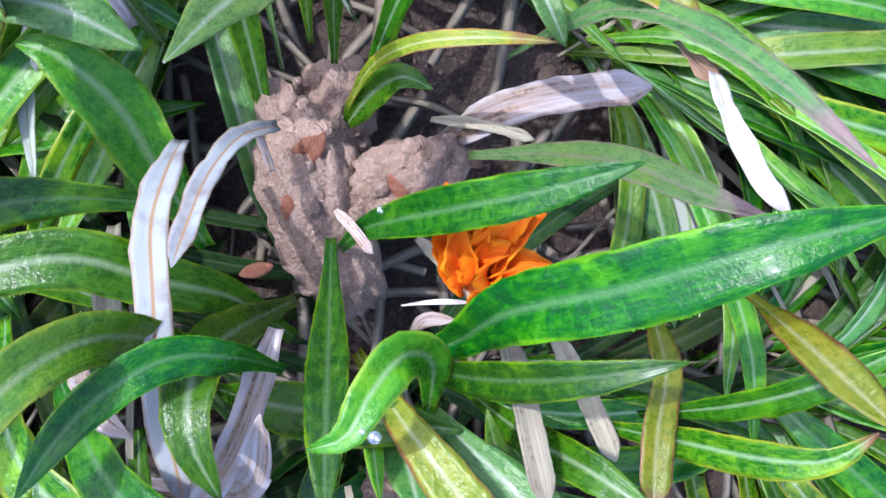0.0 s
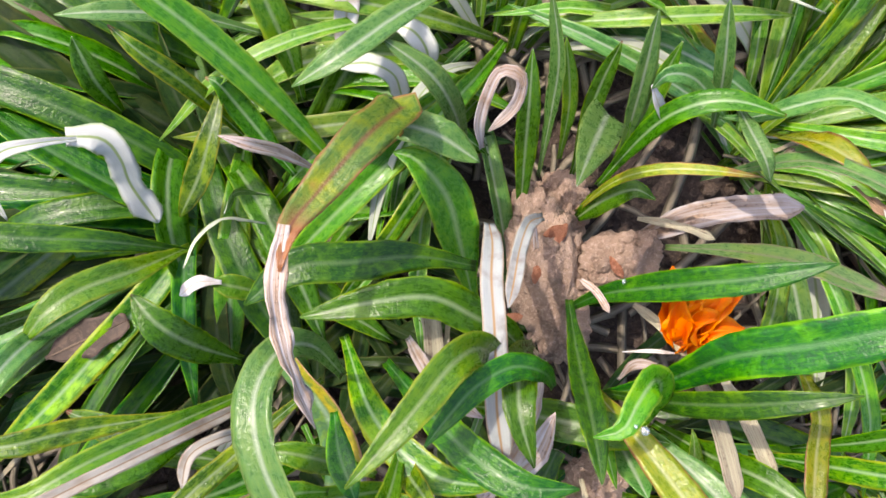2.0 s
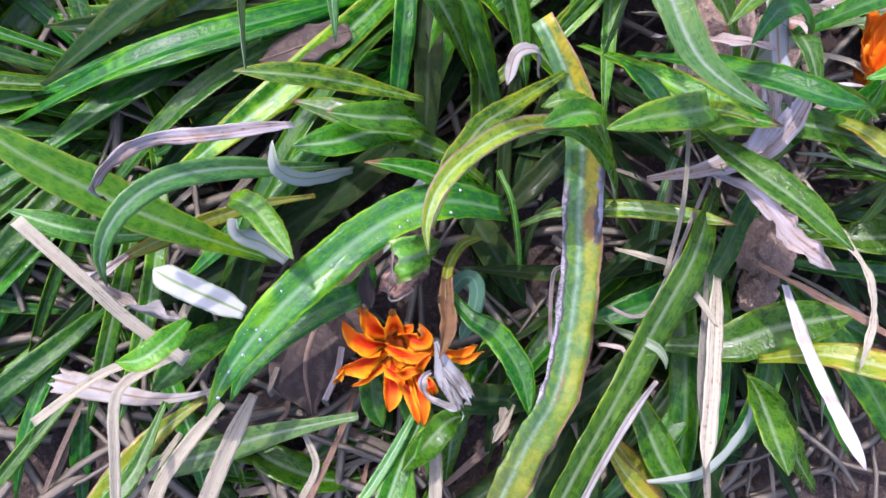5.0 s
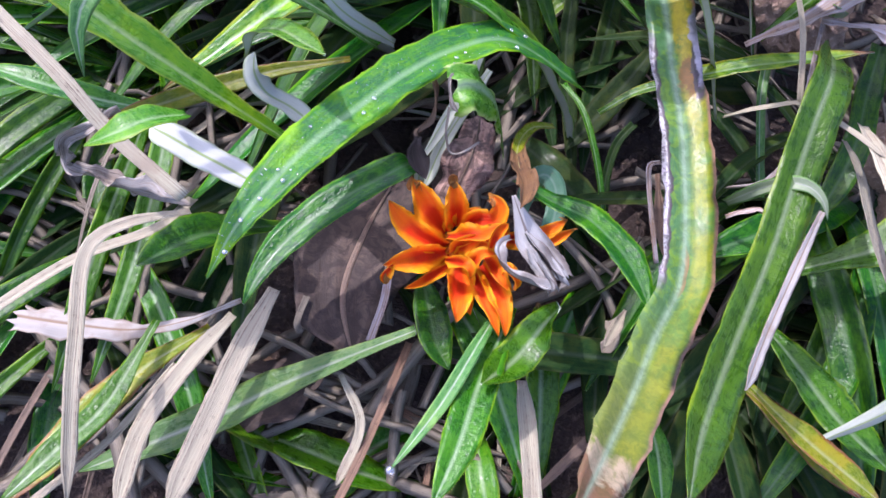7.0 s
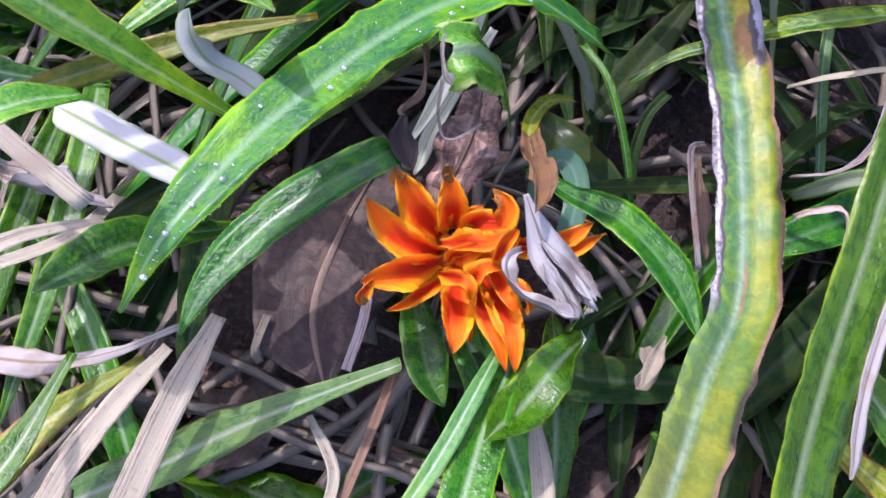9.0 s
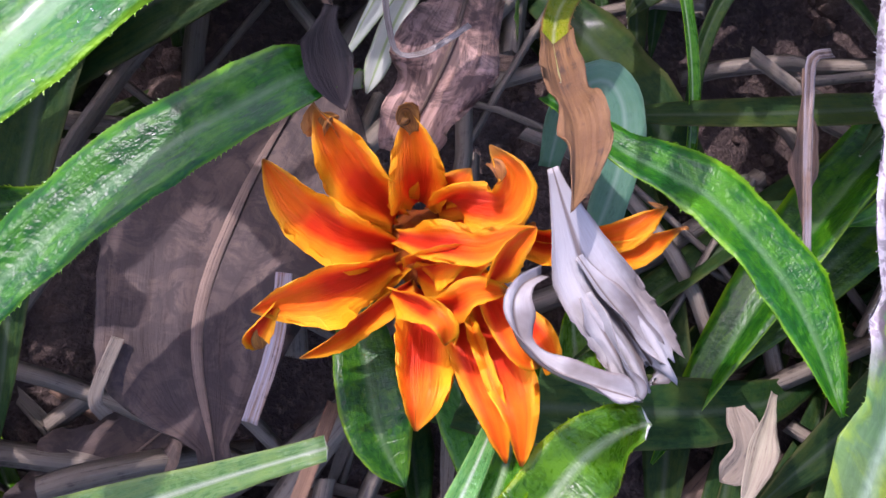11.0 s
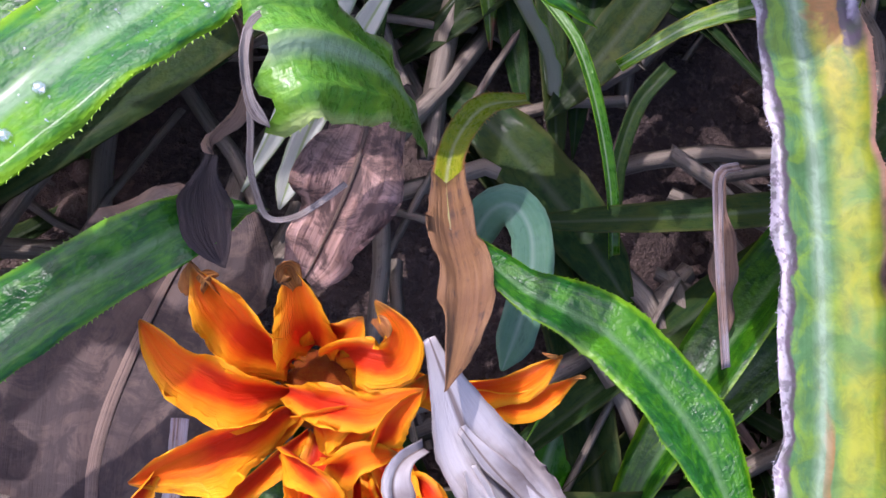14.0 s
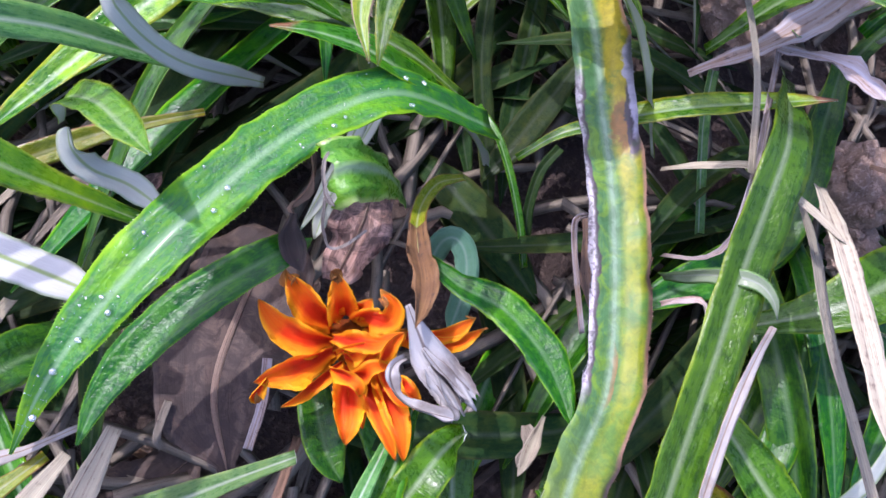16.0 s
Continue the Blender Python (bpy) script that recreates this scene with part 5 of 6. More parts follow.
leaf(plant_i, "white", [(4.83, 17.29, 8.69), (5.08, 18.51, 10.17), (5.32, 19.55, 11.60)], 7.9, shape='strap')
leaf(plant_i, "pure", [(4.92, 16.09, 10.75), (5.78, 15.90, 11.31), (6.45, 15.63, 11.10), (6.68, 15.23, 10.22)], 5.9, shape='strap', facing=(-0.048, -0.336, 0.941))
leaf(plant_i, "pure", [(6.31, 17.45, 10.49), (6.96, 16.90, 11.33), (7.36, 16.41, 11.26), (7.52, 16.10, 10.36)], 7.4, facing=(-0.048, -0.336, 0.941))
leaf(plant_g, "tipped", [(1.57, 14.82, 7.55), (0.41, 15.69, 9.76), (-0.68, 16.27, 11.14), (-1.50, 16.95, 11.52)], 6.8)
leaf(plant_g, "grey", [(2.28, 17.91, 8.75), (0.45, 17.72, 10.42), (-1.22, 17.24, 11.71), (-2.71, 16.98, 12.06)], 7.2)
leaf(plant_g, "silver", [(4.07, 13.51, 8.28), (3.13, 13.63, 10.03), (2.43, 13.54, 11.31), (1.66, 13.69, 11.73)], 4.7)
leaf(plant_g, "tipped", [(1.21, 16.00, 9.40), (0.85, 14.41, 9.35), (0.35, 13.30, 8.65), (-0.50, 12.21, 7.59)], 8.8)
leaf(plant_g, "green", [(3.13, 13.62, 7.38), (1.76, 15.22, 8.88), (1.20, 15.83, 9.80), (0.78, 16.05, 9.84)], 8.2)
leaf(plant_g, "green", [(-2.36, 15.62, 7.60), (-2.59, 16.05, 9.36), (-2.79, 16.93, 10.74)], 8.3)
leaf(plant_e, "grey", [(2.33, 11.88, 8.07), (1.45, 11.73, 9.80), (0.97, 10.97, 10.97), (0.75, 10.11, 11.36)], 4.1, roll=120)
leaf(plant_e, "grey", [(2.31, 12.95, 7.37), (1.60, 12.69, 9.04), (1.55, 11.82, 10.22)], 3.8, roll=90)
leaf(plant_e, "bright", [(2.70, 9.54, 9.52), (1.93, 9.68, 10.29), (1.25, 9.81, 10.62)], 7.1)
leaf(plant_e, "white", [(1.59, 9.79, 10.62), (0.98, 9.78, 10.81), (0.36, 9.45, 10.37)], 4.2, wave=0.3)
leaf(plant_f, "silver", [(14.84, 11.56, 6.38), (16.25, 12.07, 7.39), (17.90, 12.30, 7.67), (20.06, 12.33, 7.63)], 8.9, shape='strap', wave=0.2)
leaf(plant_f, "straw", [(14.61, 12.14, 6.87), (15.80, 11.77, 7.47), (17.06, 11.31, 7.39)], 2.8, shape='strap', wave=0.4)
leaf(plant_f, "yellow", [(12.47, 12.38, 6.93), (13.19, 12.88, 9.19), (14.14, 12.95, 10.49), (15.51, 12.76, 11.14), (16.96, 12.52, 11.26)], 3.9)
leaf(plant_a, "green", [(12.54, 12.19, 6.88), (13.17, 12.55, 8.20), (13.86, 12.65, 9.15), (14.53, 12.33, 9.12)], 8.2, shape='short')
leaf(plant_f, "green", [(13.12, 13.17, 7.44), (14.05, 14.22, 10.19), (14.84, 14.51, 11.61), (15.96, 14.48, 12.14), (17.40, 14.03, 12.14)], 7.3)
leaf(plant_f, "grey", [(16.33, 14.84, 11.16), (16.26, 13.66, 12.15), (16.46, 12.75, 12.46), (16.77, 12.19, 12.05)], 5.9)
leaf(plant_f, "grey", [(16.40, 14.58, 9.36), (15.86, 15.51, 11.62), (15.33, 16.81, 13.54)], 5.7, roll=50)
leaf(plant_f, "grey", [(16.41, 14.70, 10.22), (15.06, 15.29, 11.60), (14.11, 15.29, 12.06), (13.75, 15.02, 11.59)], 6.1, roll=30)
leaf(plant_f, "white", [(13.76, 15.12, 11.66), (14.08, 14.79, 11.11), (14.59, 14.54, 10.19)], 5.3)
leaf(plant_f, "grey", [(16.34, 14.94, 9.36), (16.82, 14.35, 11.09), (18.01, 14.17, 13.25), (18.57, 13.37, 14.49), (19.43, 12.07, 15.59)], 6.6, hairs=True)
leaf(plant_f, "greytip", [(16.49, 13.25, 7.90), (17.08, 12.95, 10.89), (17.66, 12.63, 12.65), (18.20, 11.74, 14.27), (18.63, 10.40, 15.83), (19.15, 9.02, 16.86)], 6.2, hairs=True, n=32)
leaf(plant_f, "brown", [(18.29, 11.78, 13.37), (18.25, 11.11, 14.24), (18.30, 10.62, 14.80)], 3.4, wave=0.3)
leaf(plant_f, "white", [(18.32, 10.91, 14.55), (18.09, 9.98, 15.40), (18.29, 9.06, 15.71), (18.61, 8.60, 15.73)], 3.5, wave=0.2, shape='strap')
leaf(plant_f, "yellow", [(17.51, 14.32, 9.32), (17.70, 13.34, 12.30), (18.17, 12.59, 13.36), (18.89, 11.68, 13.48)], 8.4)
leaf(plant_f, "greytip", [(15.41, 11.10, 7.19), (16.85, 10.72, 8.95), (17.93, 10.09, 11.03), (18.82, 9.18, 12.66), (19.56, 8.62, 13.49)], 7.4)
leaf(plant_a, "straw", [(15.66, 6.95, 8.45), (15.68, 5.82, 9.69), (15.69, 4.75, 10.40), (15.79, 3.48, 10.70)], 5.7, shape='strap')
leaf(plant_a, "straw", [(16.94, 6.66, 7.61), (17.37, 5.29, 8.29), (17.87, 3.64, 8.59)], 5.4, shape='strap')
leaf(plant_a, "yellow", [(19.11, 6.83, 8.52), (18.86, 5.71, 9.68), (18.27, 4.59, 10.40), (17.92, 3.16, 10.66)], 7.2, shape='strap')
leaf(plant_a, "straw", [(13.90, 9.15, 8.30), (14.54, 8.33, 9.11), (15.09, 7.48, 9.39)], 3.4, shape='strap')
leaf(plant_a, "silver", [(12.14, 9.91, 8.76), (12.45, 9.49, 9.30), (12.85, 8.84, 9.28)], 2.4, shape='strap')
leaf(plant_a, "white", [(13.38, 7.66, 8.58), (14.15, 7.67, 8.83), (14.92, 7.58, 9.02)], 1.3)
leaf(plant_a, "silver", [(13.49, 6.78, 7.55), (13.87, 7.25, 8.14), (14.56, 7.21, 8.49)], 3.4)
leaf(plant_a, "tipped", [(17.66, 4.34, 7.36), (18.86, 4.26, 9.94), (19.80, 4.18, 11.72), (20.58, 4.25, 12.57), (21.39, 4.72, 12.89)], 7.7, hairs=True)
leaf(plant_a, "green", [(18.62, 4.58, 8.27), (19.69, 5.06, 10.89), (20.50, 5.62, 12.69), (21.66, 6.31, 13.66)], 7.0)
leaf(plant_f, "yellow", [(20.09, 7.31, 11.14), (20.20, 6.47, 12.84), (20.80, 5.04, 14.42)], 7.9)
leaf(plant_a, "green", [(14.87, 5.30, 6.55), (15.85, 4.50, 8.68), (16.85, 3.94, 10.31), (17.92, 3.09, 11.12)], 8.7)
leaf(plant_a, "bright", [(14.79, 2.68, 7.09), (15.13, 3.92, 9.01), (14.93, 4.97, 10.00), (14.87, 5.43, 10.07)], 5.3)
leaf(plant_a, "grey", [(13.08, 5.63, 7.47), (13.11, 4.78, 9.09), (13.29, 3.64, 10.69)], 10.0)
leaf(plant_a, "green", [(13.48, 5.23, 7.39), (14.04, 4.45, 9.07), (14.57, 3.36, 10.21)], 8.1)
leaf(plant_a, "green", [(10.41, 5.80, 7.47), (9.66, 4.88, 8.23), (8.91, 3.96, 9.00)], 6.3)
leaf(plant_a, "bright", [(12.35, 6.41, 7.56), (12.45, 5.36, 9.14), (12.53, 3.86, 10.30)], 4.4)

# flower heads
flower(plant_b, (-0.45, -0.73, 4.08), "wilting orange flower with curled red-centred petals", (-0.083, -0.695, 0.714), M_PETAL, [
    ([(-0.83, -0.82, 4.32), (-1.43, -0.90, 4.70), (-1.95, -0.69, 4.99), (-2.32, -0.35, 5.32)], 6.4, 0, -8, 0.5),
    ([(-0.82, -0.53, 4.49), (-1.23, -0.46, 5.03), (-1.51, -0.27, 5.42), (-1.81, 0.00, 5.74)], 7.1, 8, -10, 0.5),
    ([(-0.57, -0.38, 4.56), (-0.68, -0.43, 5.18), (-0.76, -0.32, 5.58), (-0.86, -0.07, 5.90)], 6.2, 0, 8, 0.6),
    ([(-0.40, -0.47, 4.64), (-0.25, -0.72, 5.24), (0.11, -0.94, 5.58), (0.19, -0.75, 5.84), (-0.07, -0.48, 5.97)], 5.4, -10, 20, 0.45),
    ([(-0.87, -1.01, 4.91), (-0.52, -1.30, 5.33), (-0.18, -1.48, 5.60), (0.04, -1.47, 5.81), (0.32, -1.38, 5.95)], 4.1, 25, 20, 0.7),
    ([(-0.07, -1.74, 5.44), (-0.03, -1.72, 5.73), (0.06, -1.61, 5.96), (0.29, -1.43, 6.03)], 3.2, -20, 30, 0.5),
    ([(-0.85, -1.04, 4.35), (-1.40, -1.37, 4.58), (-1.90, -1.58, 4.66), (-2.40, -1.80, 4.74)], 6.4, 0, 0, 0.6),
    ([(-2.18, -1.72, 4.69), (-2.31, -1.92, 4.71), (-2.40, -2.01, 4.59), (-2.31, -2.02, 4.32)], 2.6, 20, 30, 0.6),
    ([(-0.66, -1.25, 4.22), (-1.16, -1.69, 4.33), (-1.57, -2.01, 4.39), (-1.90, -2.20, 4.40)], 3.0, 0, 0, 0.7),
    ([(-0.67, -0.99, 4.19), (-1.13, -1.29, 4.25), (-1.57, -1.45, 4.26), (-1.88, -1.58, 4.28)], 3.4, -10, 0, 0.5),
    ([(-0.51, -1.31, 4.12), (-0.61, -2.07, 4.29), (-0.66, -2.59, 4.32), (-0.69, -2.96, 4.23)], 7.1, 0, 6, 0.7),
    ([(-0.22, -1.33, 4.24), (-0.11, -2.21, 4.49), (0.08, -2.87, 4.51), (0.24, -3.34, 4.31)], 4.2, 0, 10, 0.6),
    ([(0.01, -1.39, 4.34), (0.20, -2.27, 4.59), (0.31, -2.93, 4.61), (0.37, -3.39, 4.40)], 5.4, 0, 12, 0.7),
    ([(-0.49, -1.68, 4.68), (-0.36, -1.86, 5.11), (-0.21, -1.85, 5.41), (0.13, -1.85, 5.43)], 3.7, 15, 25, 0.6),
    ([(-0.95, -1.56, 4.76), (-0.69, -1.86, 5.07), (-0.53, -2.11, 5.21), (-0.46, -2.26, 4.99)], 3.1, -20, 50, 0.7),
    ([(-0.68, -1.14, 4.52), (-0.62, -1.35, 5.03), (-0.44, -1.41, 5.31), (-0.16, -1.37, 5.44)], 4.8, -10, 10, 0.4),
    ([(-0.62, -1.20, 4.42), (-0.42, -1.39, 4.86), (-0.18, -1.43, 5.15), (0.03, -1.44, 5.25)], 5.1, 0, 0, 0.3),
    ([(0.26, -0.80, 4.62), (0.79, -1.13, 5.14), (1.33, -1.24, 5.63), (1.77, -1.08, 5.90)], 4.5, 10, -15, 0.5),
    ([(0.32, -0.87, 4.61), (0.92, -1.19, 5.04), (1.45, -1.40, 5.50), (1.98, -1.25, 5.78)], 3.7, -10, 20, 0.5),
    ([(0.01, -1.18, 4.58), (0.10, -1.89, 4.96), (0.27, -2.36, 5.03), (0.56, -2.45, 4.85)], 3.8, 10, 20, 0.7),
    ([(0.35, -1.81, 4.82), (0.41, -2.15, 5.20), (0.53, -2.44, 5.22), (0.54, -2.46, 4.94)], 2.9, -20, 60, 0.8),
    ([(-0.15, -0.59, 4.54), (0.17, -1.15, 5.08), (0.35, -1.19, 5.36), (0.47, -1.09, 5.49)], 4.9, 0, 0, 0.4),
    ([(-0.45, -0.30, 4.49), (-0.40, -0.37, 4.94), (-0.27, -0.49, 5.20), (-0.12, -0.38, 5.34)], 5.2, 0, 0, 0.4),
    ([(-0.87, -0.57, 4.29), (-1.14, -0.49, 4.65), (-1.38, -0.39, 4.85), (-1.66, -0.07, 5.00)], 5.1, 0, 0, 0.4),
    ([(-0.33, -1.25, 4.06), (-0.35, -1.89, 4.07), (-0.33, -2.37, 4.05), (-0.29, -2.60, 3.99)], 4.0, 0, 0, 0.4),
], [
    ([(-2.25, -1.92, 4.67), (-2.31, -2.03, 4.59), (-2.29, -2.09, 4.39)], 1.8, 0, 20, 0.4),
    ([(-1.58, -0.16, 5.50), (-1.72, -0.04, 5.64), (-1.83, 0.05, 5.78)], 3.0, 10, 40, 0.9),
    ([(-1.70, -0.16, 5.56), (-1.64, -0.10, 5.70), (-1.56, -0.06, 5.74)], 1.6, 30, 60, 0.9),
    ([(-0.80, -0.22, 5.76), (-0.88, -0.10, 5.92), (-0.96, -0.16, 5.98), (-0.98, -0.26, 5.92)], 2.6, 0, 30, 0.8),
    ([(-0.05, -0.62, 5.86), (-0.02, -0.74, 5.92), (0.03, -0.84, 5.86)], 1.5, 0, 40, 0.9),
    ([(1.76, -1.08, 5.85), (1.66, -1.10, 5.93), (1.55, -1.06, 5.93)], 0.5, 0, 20, 0.3),
    ([(1.89, -1.28, 5.77), (1.96, -1.28, 5.82), (2.03, -1.28, 5.78)], 0.4, 0, 20, 0.3),
])
flower(plant_a, (15.13, 8.09, 8.98), "half-closed bright orange flower head beside the mound", (-0.085, -0.271, 0.959), M_FRESH_PETAL, [
    ([(15.10, 8.01, 8.87), (14.53, 8.78, 9.73), (14.38, 9.47, 10.16), (14.48, 10.11, 10.40)], 8.7, -10, 0, 0.4),
    ([(15.15, 8.00, 8.96), (14.88, 8.86, 9.92), (15.11, 9.50, 10.43), (15.35, 9.97, 10.66)], 9.1, 0, 10, 0.4),
    ([(15.14, 8.00, 9.04), (15.32, 8.80, 10.08), (15.76, 9.31, 10.59), (16.40, 9.64, 10.71)], 9.0, 10, 0, 0.4),
    ([(15.14, 7.94, 9.04), (15.40, 8.56, 10.15), (15.82, 8.90, 10.62), (16.38, 9.26, 10.76)], 8.5, 20, 20, 0.5),
    ([(15.01, 7.76, 8.93), (14.51, 8.43, 9.52), (14.41, 8.90, 9.83), (14.28, 9.13, 9.94)], 8.3, -20, 0, 0.4),
    ([(15.12, 7.88, 9.11), (15.14, 8.35, 10.21), (15.50, 8.54, 10.58), (15.67, 8.46, 10.57)], 9.0, 30, 30, 0.5),
    ([(15.12, 7.76, 9.01), (15.50, 8.20, 10.02), (15.90, 8.27, 10.47), (16.46, 8.26, 10.47)], 7.6, 20, 20, 0.4),
    ([(15.12, 7.76, 9.01), (15.50, 7.97, 9.91), (15.89, 8.02, 10.35), (16.31, 8.09, 10.36)], 7.6, -10, 20, 0.5),
    ([(15.12, 7.63, 8.92), (15.39, 7.80, 9.71), (15.68, 7.83, 10.15), (16.16, 7.93, 10.17)], 7.0, -20, 20, 0.5),
    ([(15.01, 7.64, 8.83), (15.16, 7.76, 9.62), (15.34, 7.75, 9.96), (15.58, 7.73, 9.97)], 7.1, -30, 30, 0.5),
    ([(15.01, 7.89, 8.94), (14.89, 8.38, 9.86), (14.98, 8.71, 10.33), (15.25, 8.79, 10.52)], 8.6, 30, 30, 0.5),
    ([(15.14, 8.00, 9.04), (15.53, 8.66, 10.16), (16.01, 9.05, 10.64), (16.17, 9.20, 10.75)], 7.9, 40, 20, 0.4),
    ([(14.88, 7.90, 9.03), (14.67, 8.41, 9.78), (14.60, 8.86, 10.27), (14.73, 9.25, 10.48)], 8.0, -15, 10, 0.5),
])

# earth, litter and dew
clod((11.6, 10.3, 5.9), (1.28, 3.0, 1.5), 14, 11, "large knobbly mound of dried brown earth with seeds stuck in it")
clod((12.3, 12.9, 5.8), (0.9, 1.2, 1.0), 10, 12, "knob of dried earth on top of the mound")
clod((13.9, 10.7, 6.6), (1.5, 1.0, 1.0), 20, 13, "rounded clod of crumbly brown earth beside the mound")
clod((13.2, 3.0, 4.9), (1.1, 1.1, 1.0), 40, 14, "round pitted clod of pale dry earth")
clod((13.4, 1.7, 3.8), (0.9, 0.7, 0.6), 70, 15, "small pale clod of earth among stalks")
seed((11.6, 11.6, 7.7), 20)
seed((11.0, 10.3, 7.5), 75)
seed((10.1, 8.8, 7.4), 10)
seed((11.8, 11.5, 7.7), 60)
seed((13.6, 10.4, 7.6), 120)
fallen_leaf([(-1.8, 2.5, 3.0), (-2.7, 0.5, 2.9), (-3.2, -1.2, 2.5), (-2.9, -2.9, 2.2)], 33.0, "large grey-brown fallen leaf lying under the flower", fold=0.05, wave=0.09, cols=8, pleat=0.03)
fallen_leaf([(-0.6, 1.1, 3.2), (-0.2, 1.6, 4.2), (0.1, 2.3, 4.7), (0.4, 3.6, 4.7)], 13.0, "pinkish tan fallen leaf catching the sun behind the flower", fold=0.2, wave=0.3, skin=M_PINK)
fallen_leaf([(-5.0, 2.7, 4.2), (-4.6, 2.8, 4.4), (-4.3, 3.1, 4.5)], 5.4, "small pale fallen leaf in the sun", fold=0.2, wave=0.1, skin=M_PINK)
fallen_leaf([(-3.7, -2.0, 0.5), (-4.9, -2.9, 0.2), (-6.2, -3.7, -0.1)], 17.7, "brown fallen leaf half buried in stalks", fold=0.2, wave=0.1)
fallen_leaf([(-2.4, 9.0, 6.5), (-3.8, 8.4, 6.3), (-5.2, 7.8, 6.0)], 12.4, "brown fallen leaf half buried in stalks", fold=0.2, wave=0.1)
drop(plant_b, (-2.3, -6.5, 4.3), 1.25, 1.1)
for spot, r in (((12.6, 5.7, 13.0), 1.3), ((13.1, 9.7, 10.1), 0.9), ((12.4, 5.8, 12.9), 0.6)):
    drop(plant_a, spot, r, 0.7)

# ---- leaves deep in the clump ----
def buried(p):
    """Whether an arching leaf would lie over one of the open spots."""
    for a, b in zip(p, p[1:]):
        for k in range(6):
            q = a.lerp(b, k / 6)
            u, v = q.x, q.y * math.cos(radians(20)) + q.z * math.sin(radians(20))
            if any(math.hypot(u - x, v - y) < r for x, y, r in CLEAR):
                return True
    return False


def filler(plant, place, n, seed, rmin, rmax, lift, skins, az=(0, 360), w=(8, 13)):
    """Lower leaves that spring from a crown in all directions and arch over."""
    rng = random.Random(seed)
    for k in range(n):
        a = radians(rng.uniform(*az))
        ln = rng.uniform(rmin, rmax)
        up = rng.uniform(*lift)
        skin = rng.choice(skins)
        stalk = skin in ("straw", "grass", "litter", "brown")
        if stalk:
            up *= 0.55
        bx, by = place[0] + rng.uniform(-1.2, 1.2), place[1] + rng.uniform(-1.2, 1.2)
        bz = 100 * ground_z(bx / 100, by / 100) + 0.2
        d = Vector((math.cos(a), math.sin(a), 0))
        sl = 0.27 * d.y * ln
        p = [Vector((bx, by, bz)), Vector((bx, by, bz)) + d * ln * 0.33 + Vector((0, 0, up * 0.75 + sl * 0.33)),
             Vector((bx, by, bz)) + d * ln * 0.7 + Vector((0, 0, up + sl * 0.7)), Vector((bx, by, bz)) + d * ln + Vector((0, 0, up * rng.uniform(0.4, 0.9) + sl))]
        bend = Vector((-d.y, d.x, 0)) * rng.uniform(-0.14, 0.14) * ln * (0.25 if stalk else 1.0)
        p[1] -= bend * 0.5
        p[3] += bend
        if buried(p):
            continue
        thin = 0.27 if stalk else 1.0
        leaf(plant, skin, [tuple(q) for q in p], thin * rng.uniform(*w), roll=rng.uniform(-35, 35), twist=rng.uniform(-30, 30), fold=rng.uniform(0.1, 0.4), n=14)


CLEAR = ((4.5, 5.6, 1.5), (6.2, 5.2, 1.2), (5.2, 3.9, 0.8), (12.5, 15.3, 2.6), (13.3, 17.4, 1.6), (12.1, 12.8, 1.8), (15.3, 14.9, 1.8), (17.5, 12.8, 1.6), (0.1, 3.7, 1.6), (-3.7, 0.8, 1.7), (-3.0, -0.9, 1.2), (-4.1, -0.7, 1.2))
# dull skins below darken the inner leaves by colour, standing in for shade
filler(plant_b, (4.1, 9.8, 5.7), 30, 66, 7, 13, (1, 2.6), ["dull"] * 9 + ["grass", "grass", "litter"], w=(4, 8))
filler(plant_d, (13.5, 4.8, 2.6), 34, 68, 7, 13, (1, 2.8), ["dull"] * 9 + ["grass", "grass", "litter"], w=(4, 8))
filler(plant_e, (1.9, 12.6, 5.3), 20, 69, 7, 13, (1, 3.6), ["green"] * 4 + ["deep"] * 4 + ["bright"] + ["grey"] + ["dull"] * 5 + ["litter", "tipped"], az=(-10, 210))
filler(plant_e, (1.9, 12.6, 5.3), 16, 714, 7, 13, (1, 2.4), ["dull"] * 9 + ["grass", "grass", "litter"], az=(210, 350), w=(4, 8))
filler(plant_f, (19.9, 15.4, 5.8), 80, 70, 7, 13, (1.5, 5), ["green"] * 3 + ["bright"] * 5 + ["grey"] * 2 + ["lime"] * 7 + ["felt"] * 2 + ["straw", "tipped", "yellow"], w=(5, 10))
filler(plant_g, (0.3, 17.0, 5.8), 55, 71, 7, 13, (1.5, 4.5), ["green"] * 4 + ["deep"] * 5 + ["dull"] * 3 + ["bright"] * 2 + ["straw", "tipped"])
filler(plant_i, (10.0, 18.6, 6.1), 80, 73, 7, 13, (2, 6), ["bright"] * 7 + ["grey"] * 2 + ["lime"] * 7 + ["felt"] * 2 + ["straw", "tipped", "yellow"], w=(5, 10))
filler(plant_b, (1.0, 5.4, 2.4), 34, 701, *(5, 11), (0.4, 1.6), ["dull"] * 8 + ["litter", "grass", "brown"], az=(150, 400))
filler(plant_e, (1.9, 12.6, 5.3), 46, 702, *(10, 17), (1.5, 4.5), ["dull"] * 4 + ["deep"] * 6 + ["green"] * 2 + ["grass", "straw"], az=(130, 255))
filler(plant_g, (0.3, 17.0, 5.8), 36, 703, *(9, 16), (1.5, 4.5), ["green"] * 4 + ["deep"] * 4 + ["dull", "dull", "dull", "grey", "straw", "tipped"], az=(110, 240))
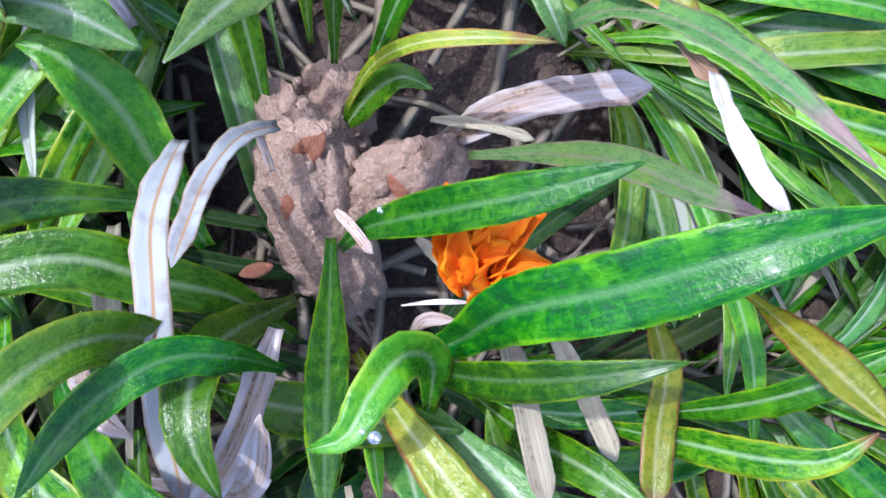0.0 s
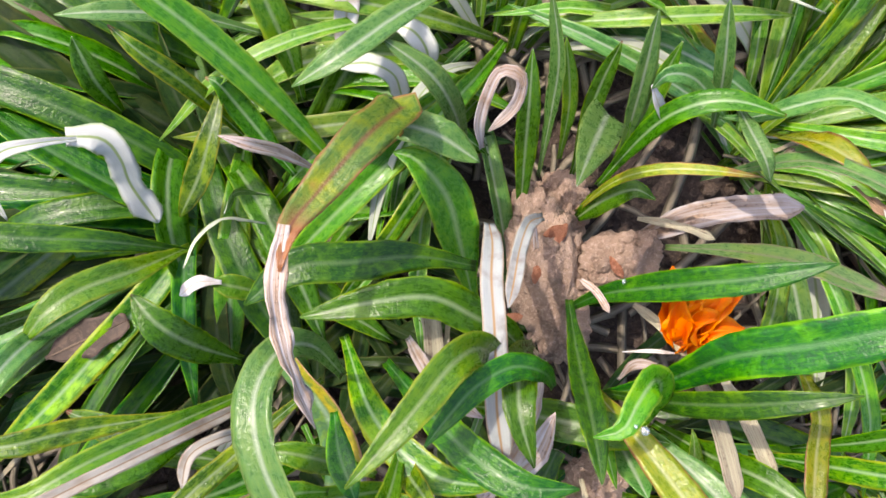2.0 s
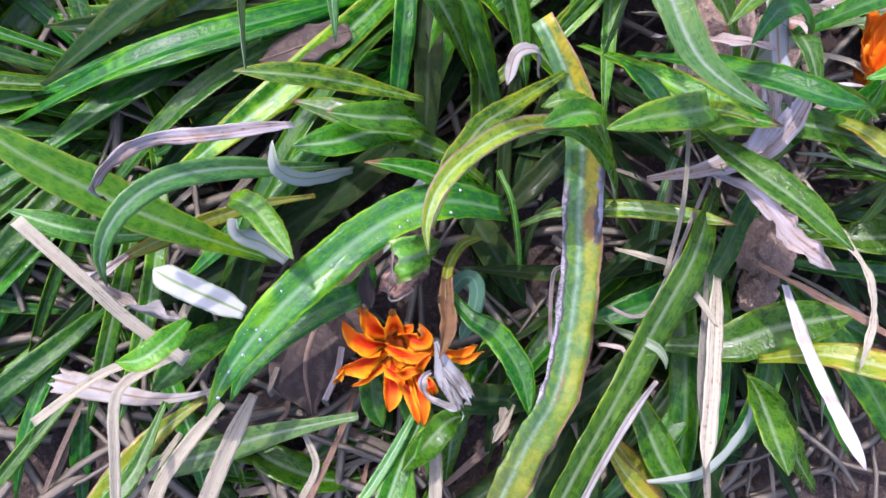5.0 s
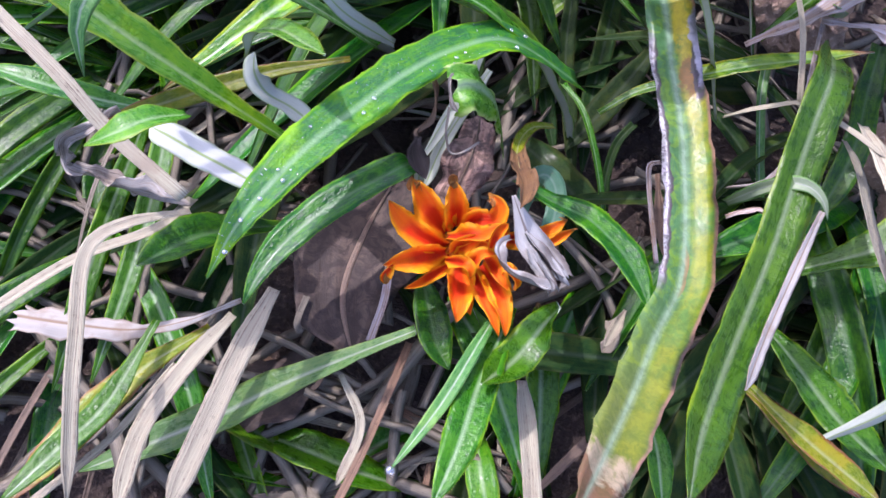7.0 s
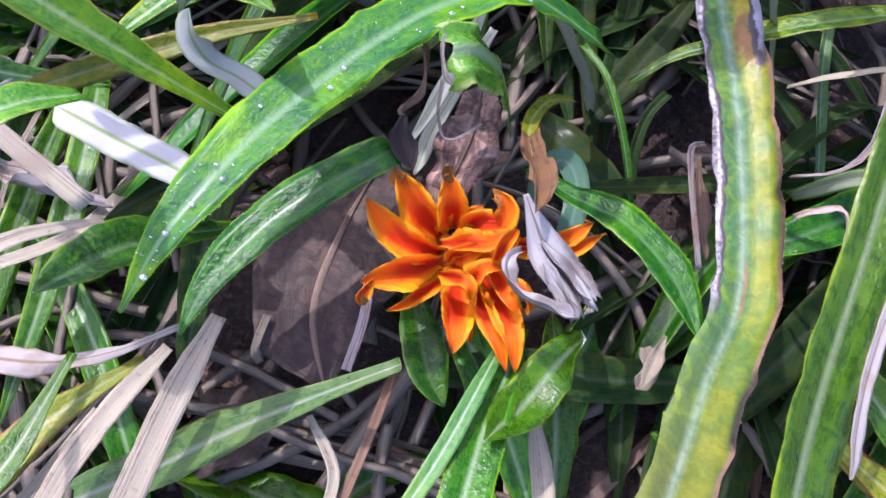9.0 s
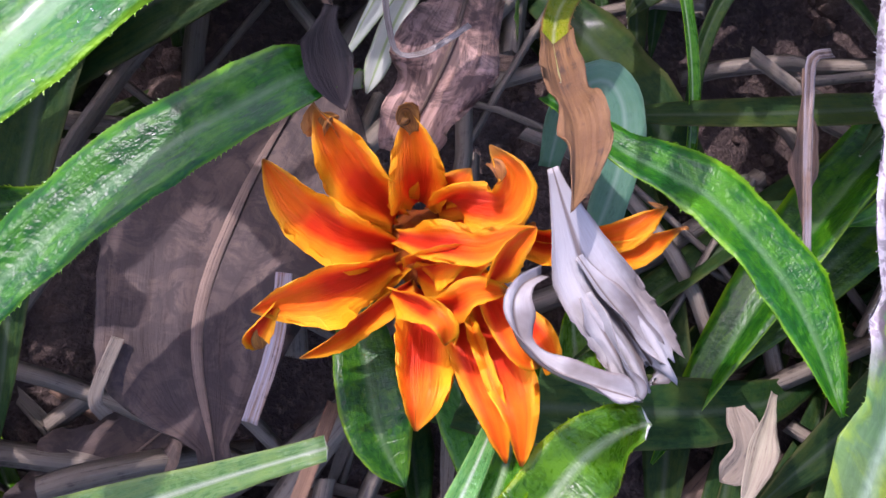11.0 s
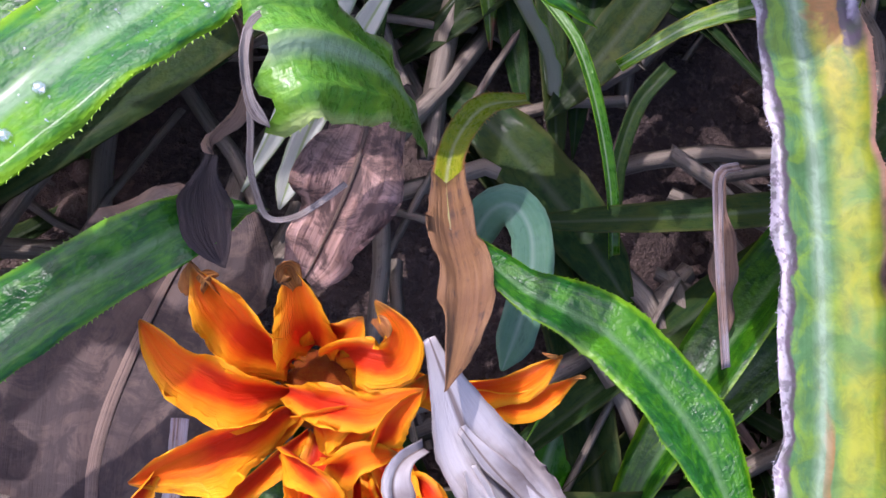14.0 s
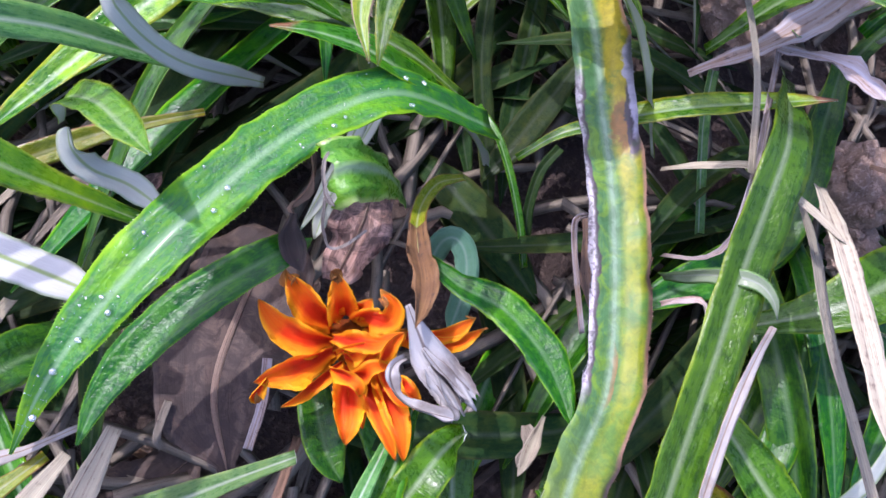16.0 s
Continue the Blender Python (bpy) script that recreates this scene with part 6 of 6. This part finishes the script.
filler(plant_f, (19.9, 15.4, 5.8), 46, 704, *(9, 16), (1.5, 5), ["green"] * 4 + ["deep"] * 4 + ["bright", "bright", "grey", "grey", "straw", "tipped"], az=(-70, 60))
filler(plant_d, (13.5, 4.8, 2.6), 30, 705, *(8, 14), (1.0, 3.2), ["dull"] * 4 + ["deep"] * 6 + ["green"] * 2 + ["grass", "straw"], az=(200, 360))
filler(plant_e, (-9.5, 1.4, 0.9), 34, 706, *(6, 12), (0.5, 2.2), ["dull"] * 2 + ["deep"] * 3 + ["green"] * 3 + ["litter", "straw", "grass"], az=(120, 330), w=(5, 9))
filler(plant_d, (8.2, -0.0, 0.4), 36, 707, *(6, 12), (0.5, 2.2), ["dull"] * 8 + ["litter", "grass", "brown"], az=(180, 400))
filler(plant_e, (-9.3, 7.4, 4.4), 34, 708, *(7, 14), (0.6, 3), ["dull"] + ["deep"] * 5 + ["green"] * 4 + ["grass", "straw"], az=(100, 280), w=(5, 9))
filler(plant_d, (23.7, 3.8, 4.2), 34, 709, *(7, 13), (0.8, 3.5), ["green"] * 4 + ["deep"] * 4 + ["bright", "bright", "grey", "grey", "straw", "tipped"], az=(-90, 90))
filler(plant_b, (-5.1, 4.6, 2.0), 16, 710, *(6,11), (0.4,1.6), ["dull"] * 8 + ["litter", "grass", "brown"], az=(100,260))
filler(plant_d, (-0.5, -3.9, -1.0), 26, 711, *(3, 7), (0.3, 1.6), ["green", "dull", "bright"] + ["grass", "straw", "brown"] * 2, az=(60, 300))
filler(plant_d, (-2.7, -4.8, -1.3), 22, 712, *(3, 7), (0.3, 1.6), ["green", "dull", "bright"] + ["grass", "straw", "brown"] * 2, az=(60, 300))
filler(plant_d, (1.7, -4.3, -1.2), 20, 713, *(3, 7), (0.3, 1.6), ["green", "dull", "bright"] + ["grass", "straw", "brown"] * 2, az=(60, 300))
filler(plant_g, (-9.9, 15.6, 5.3), 30, 700, *(6, 13), (1.0, 3.0), ["green"] * 4 + ["deep"] * 4 + ["bright", "bright", "grey", "grey", "straw", "tipped"], az=(60, 300))
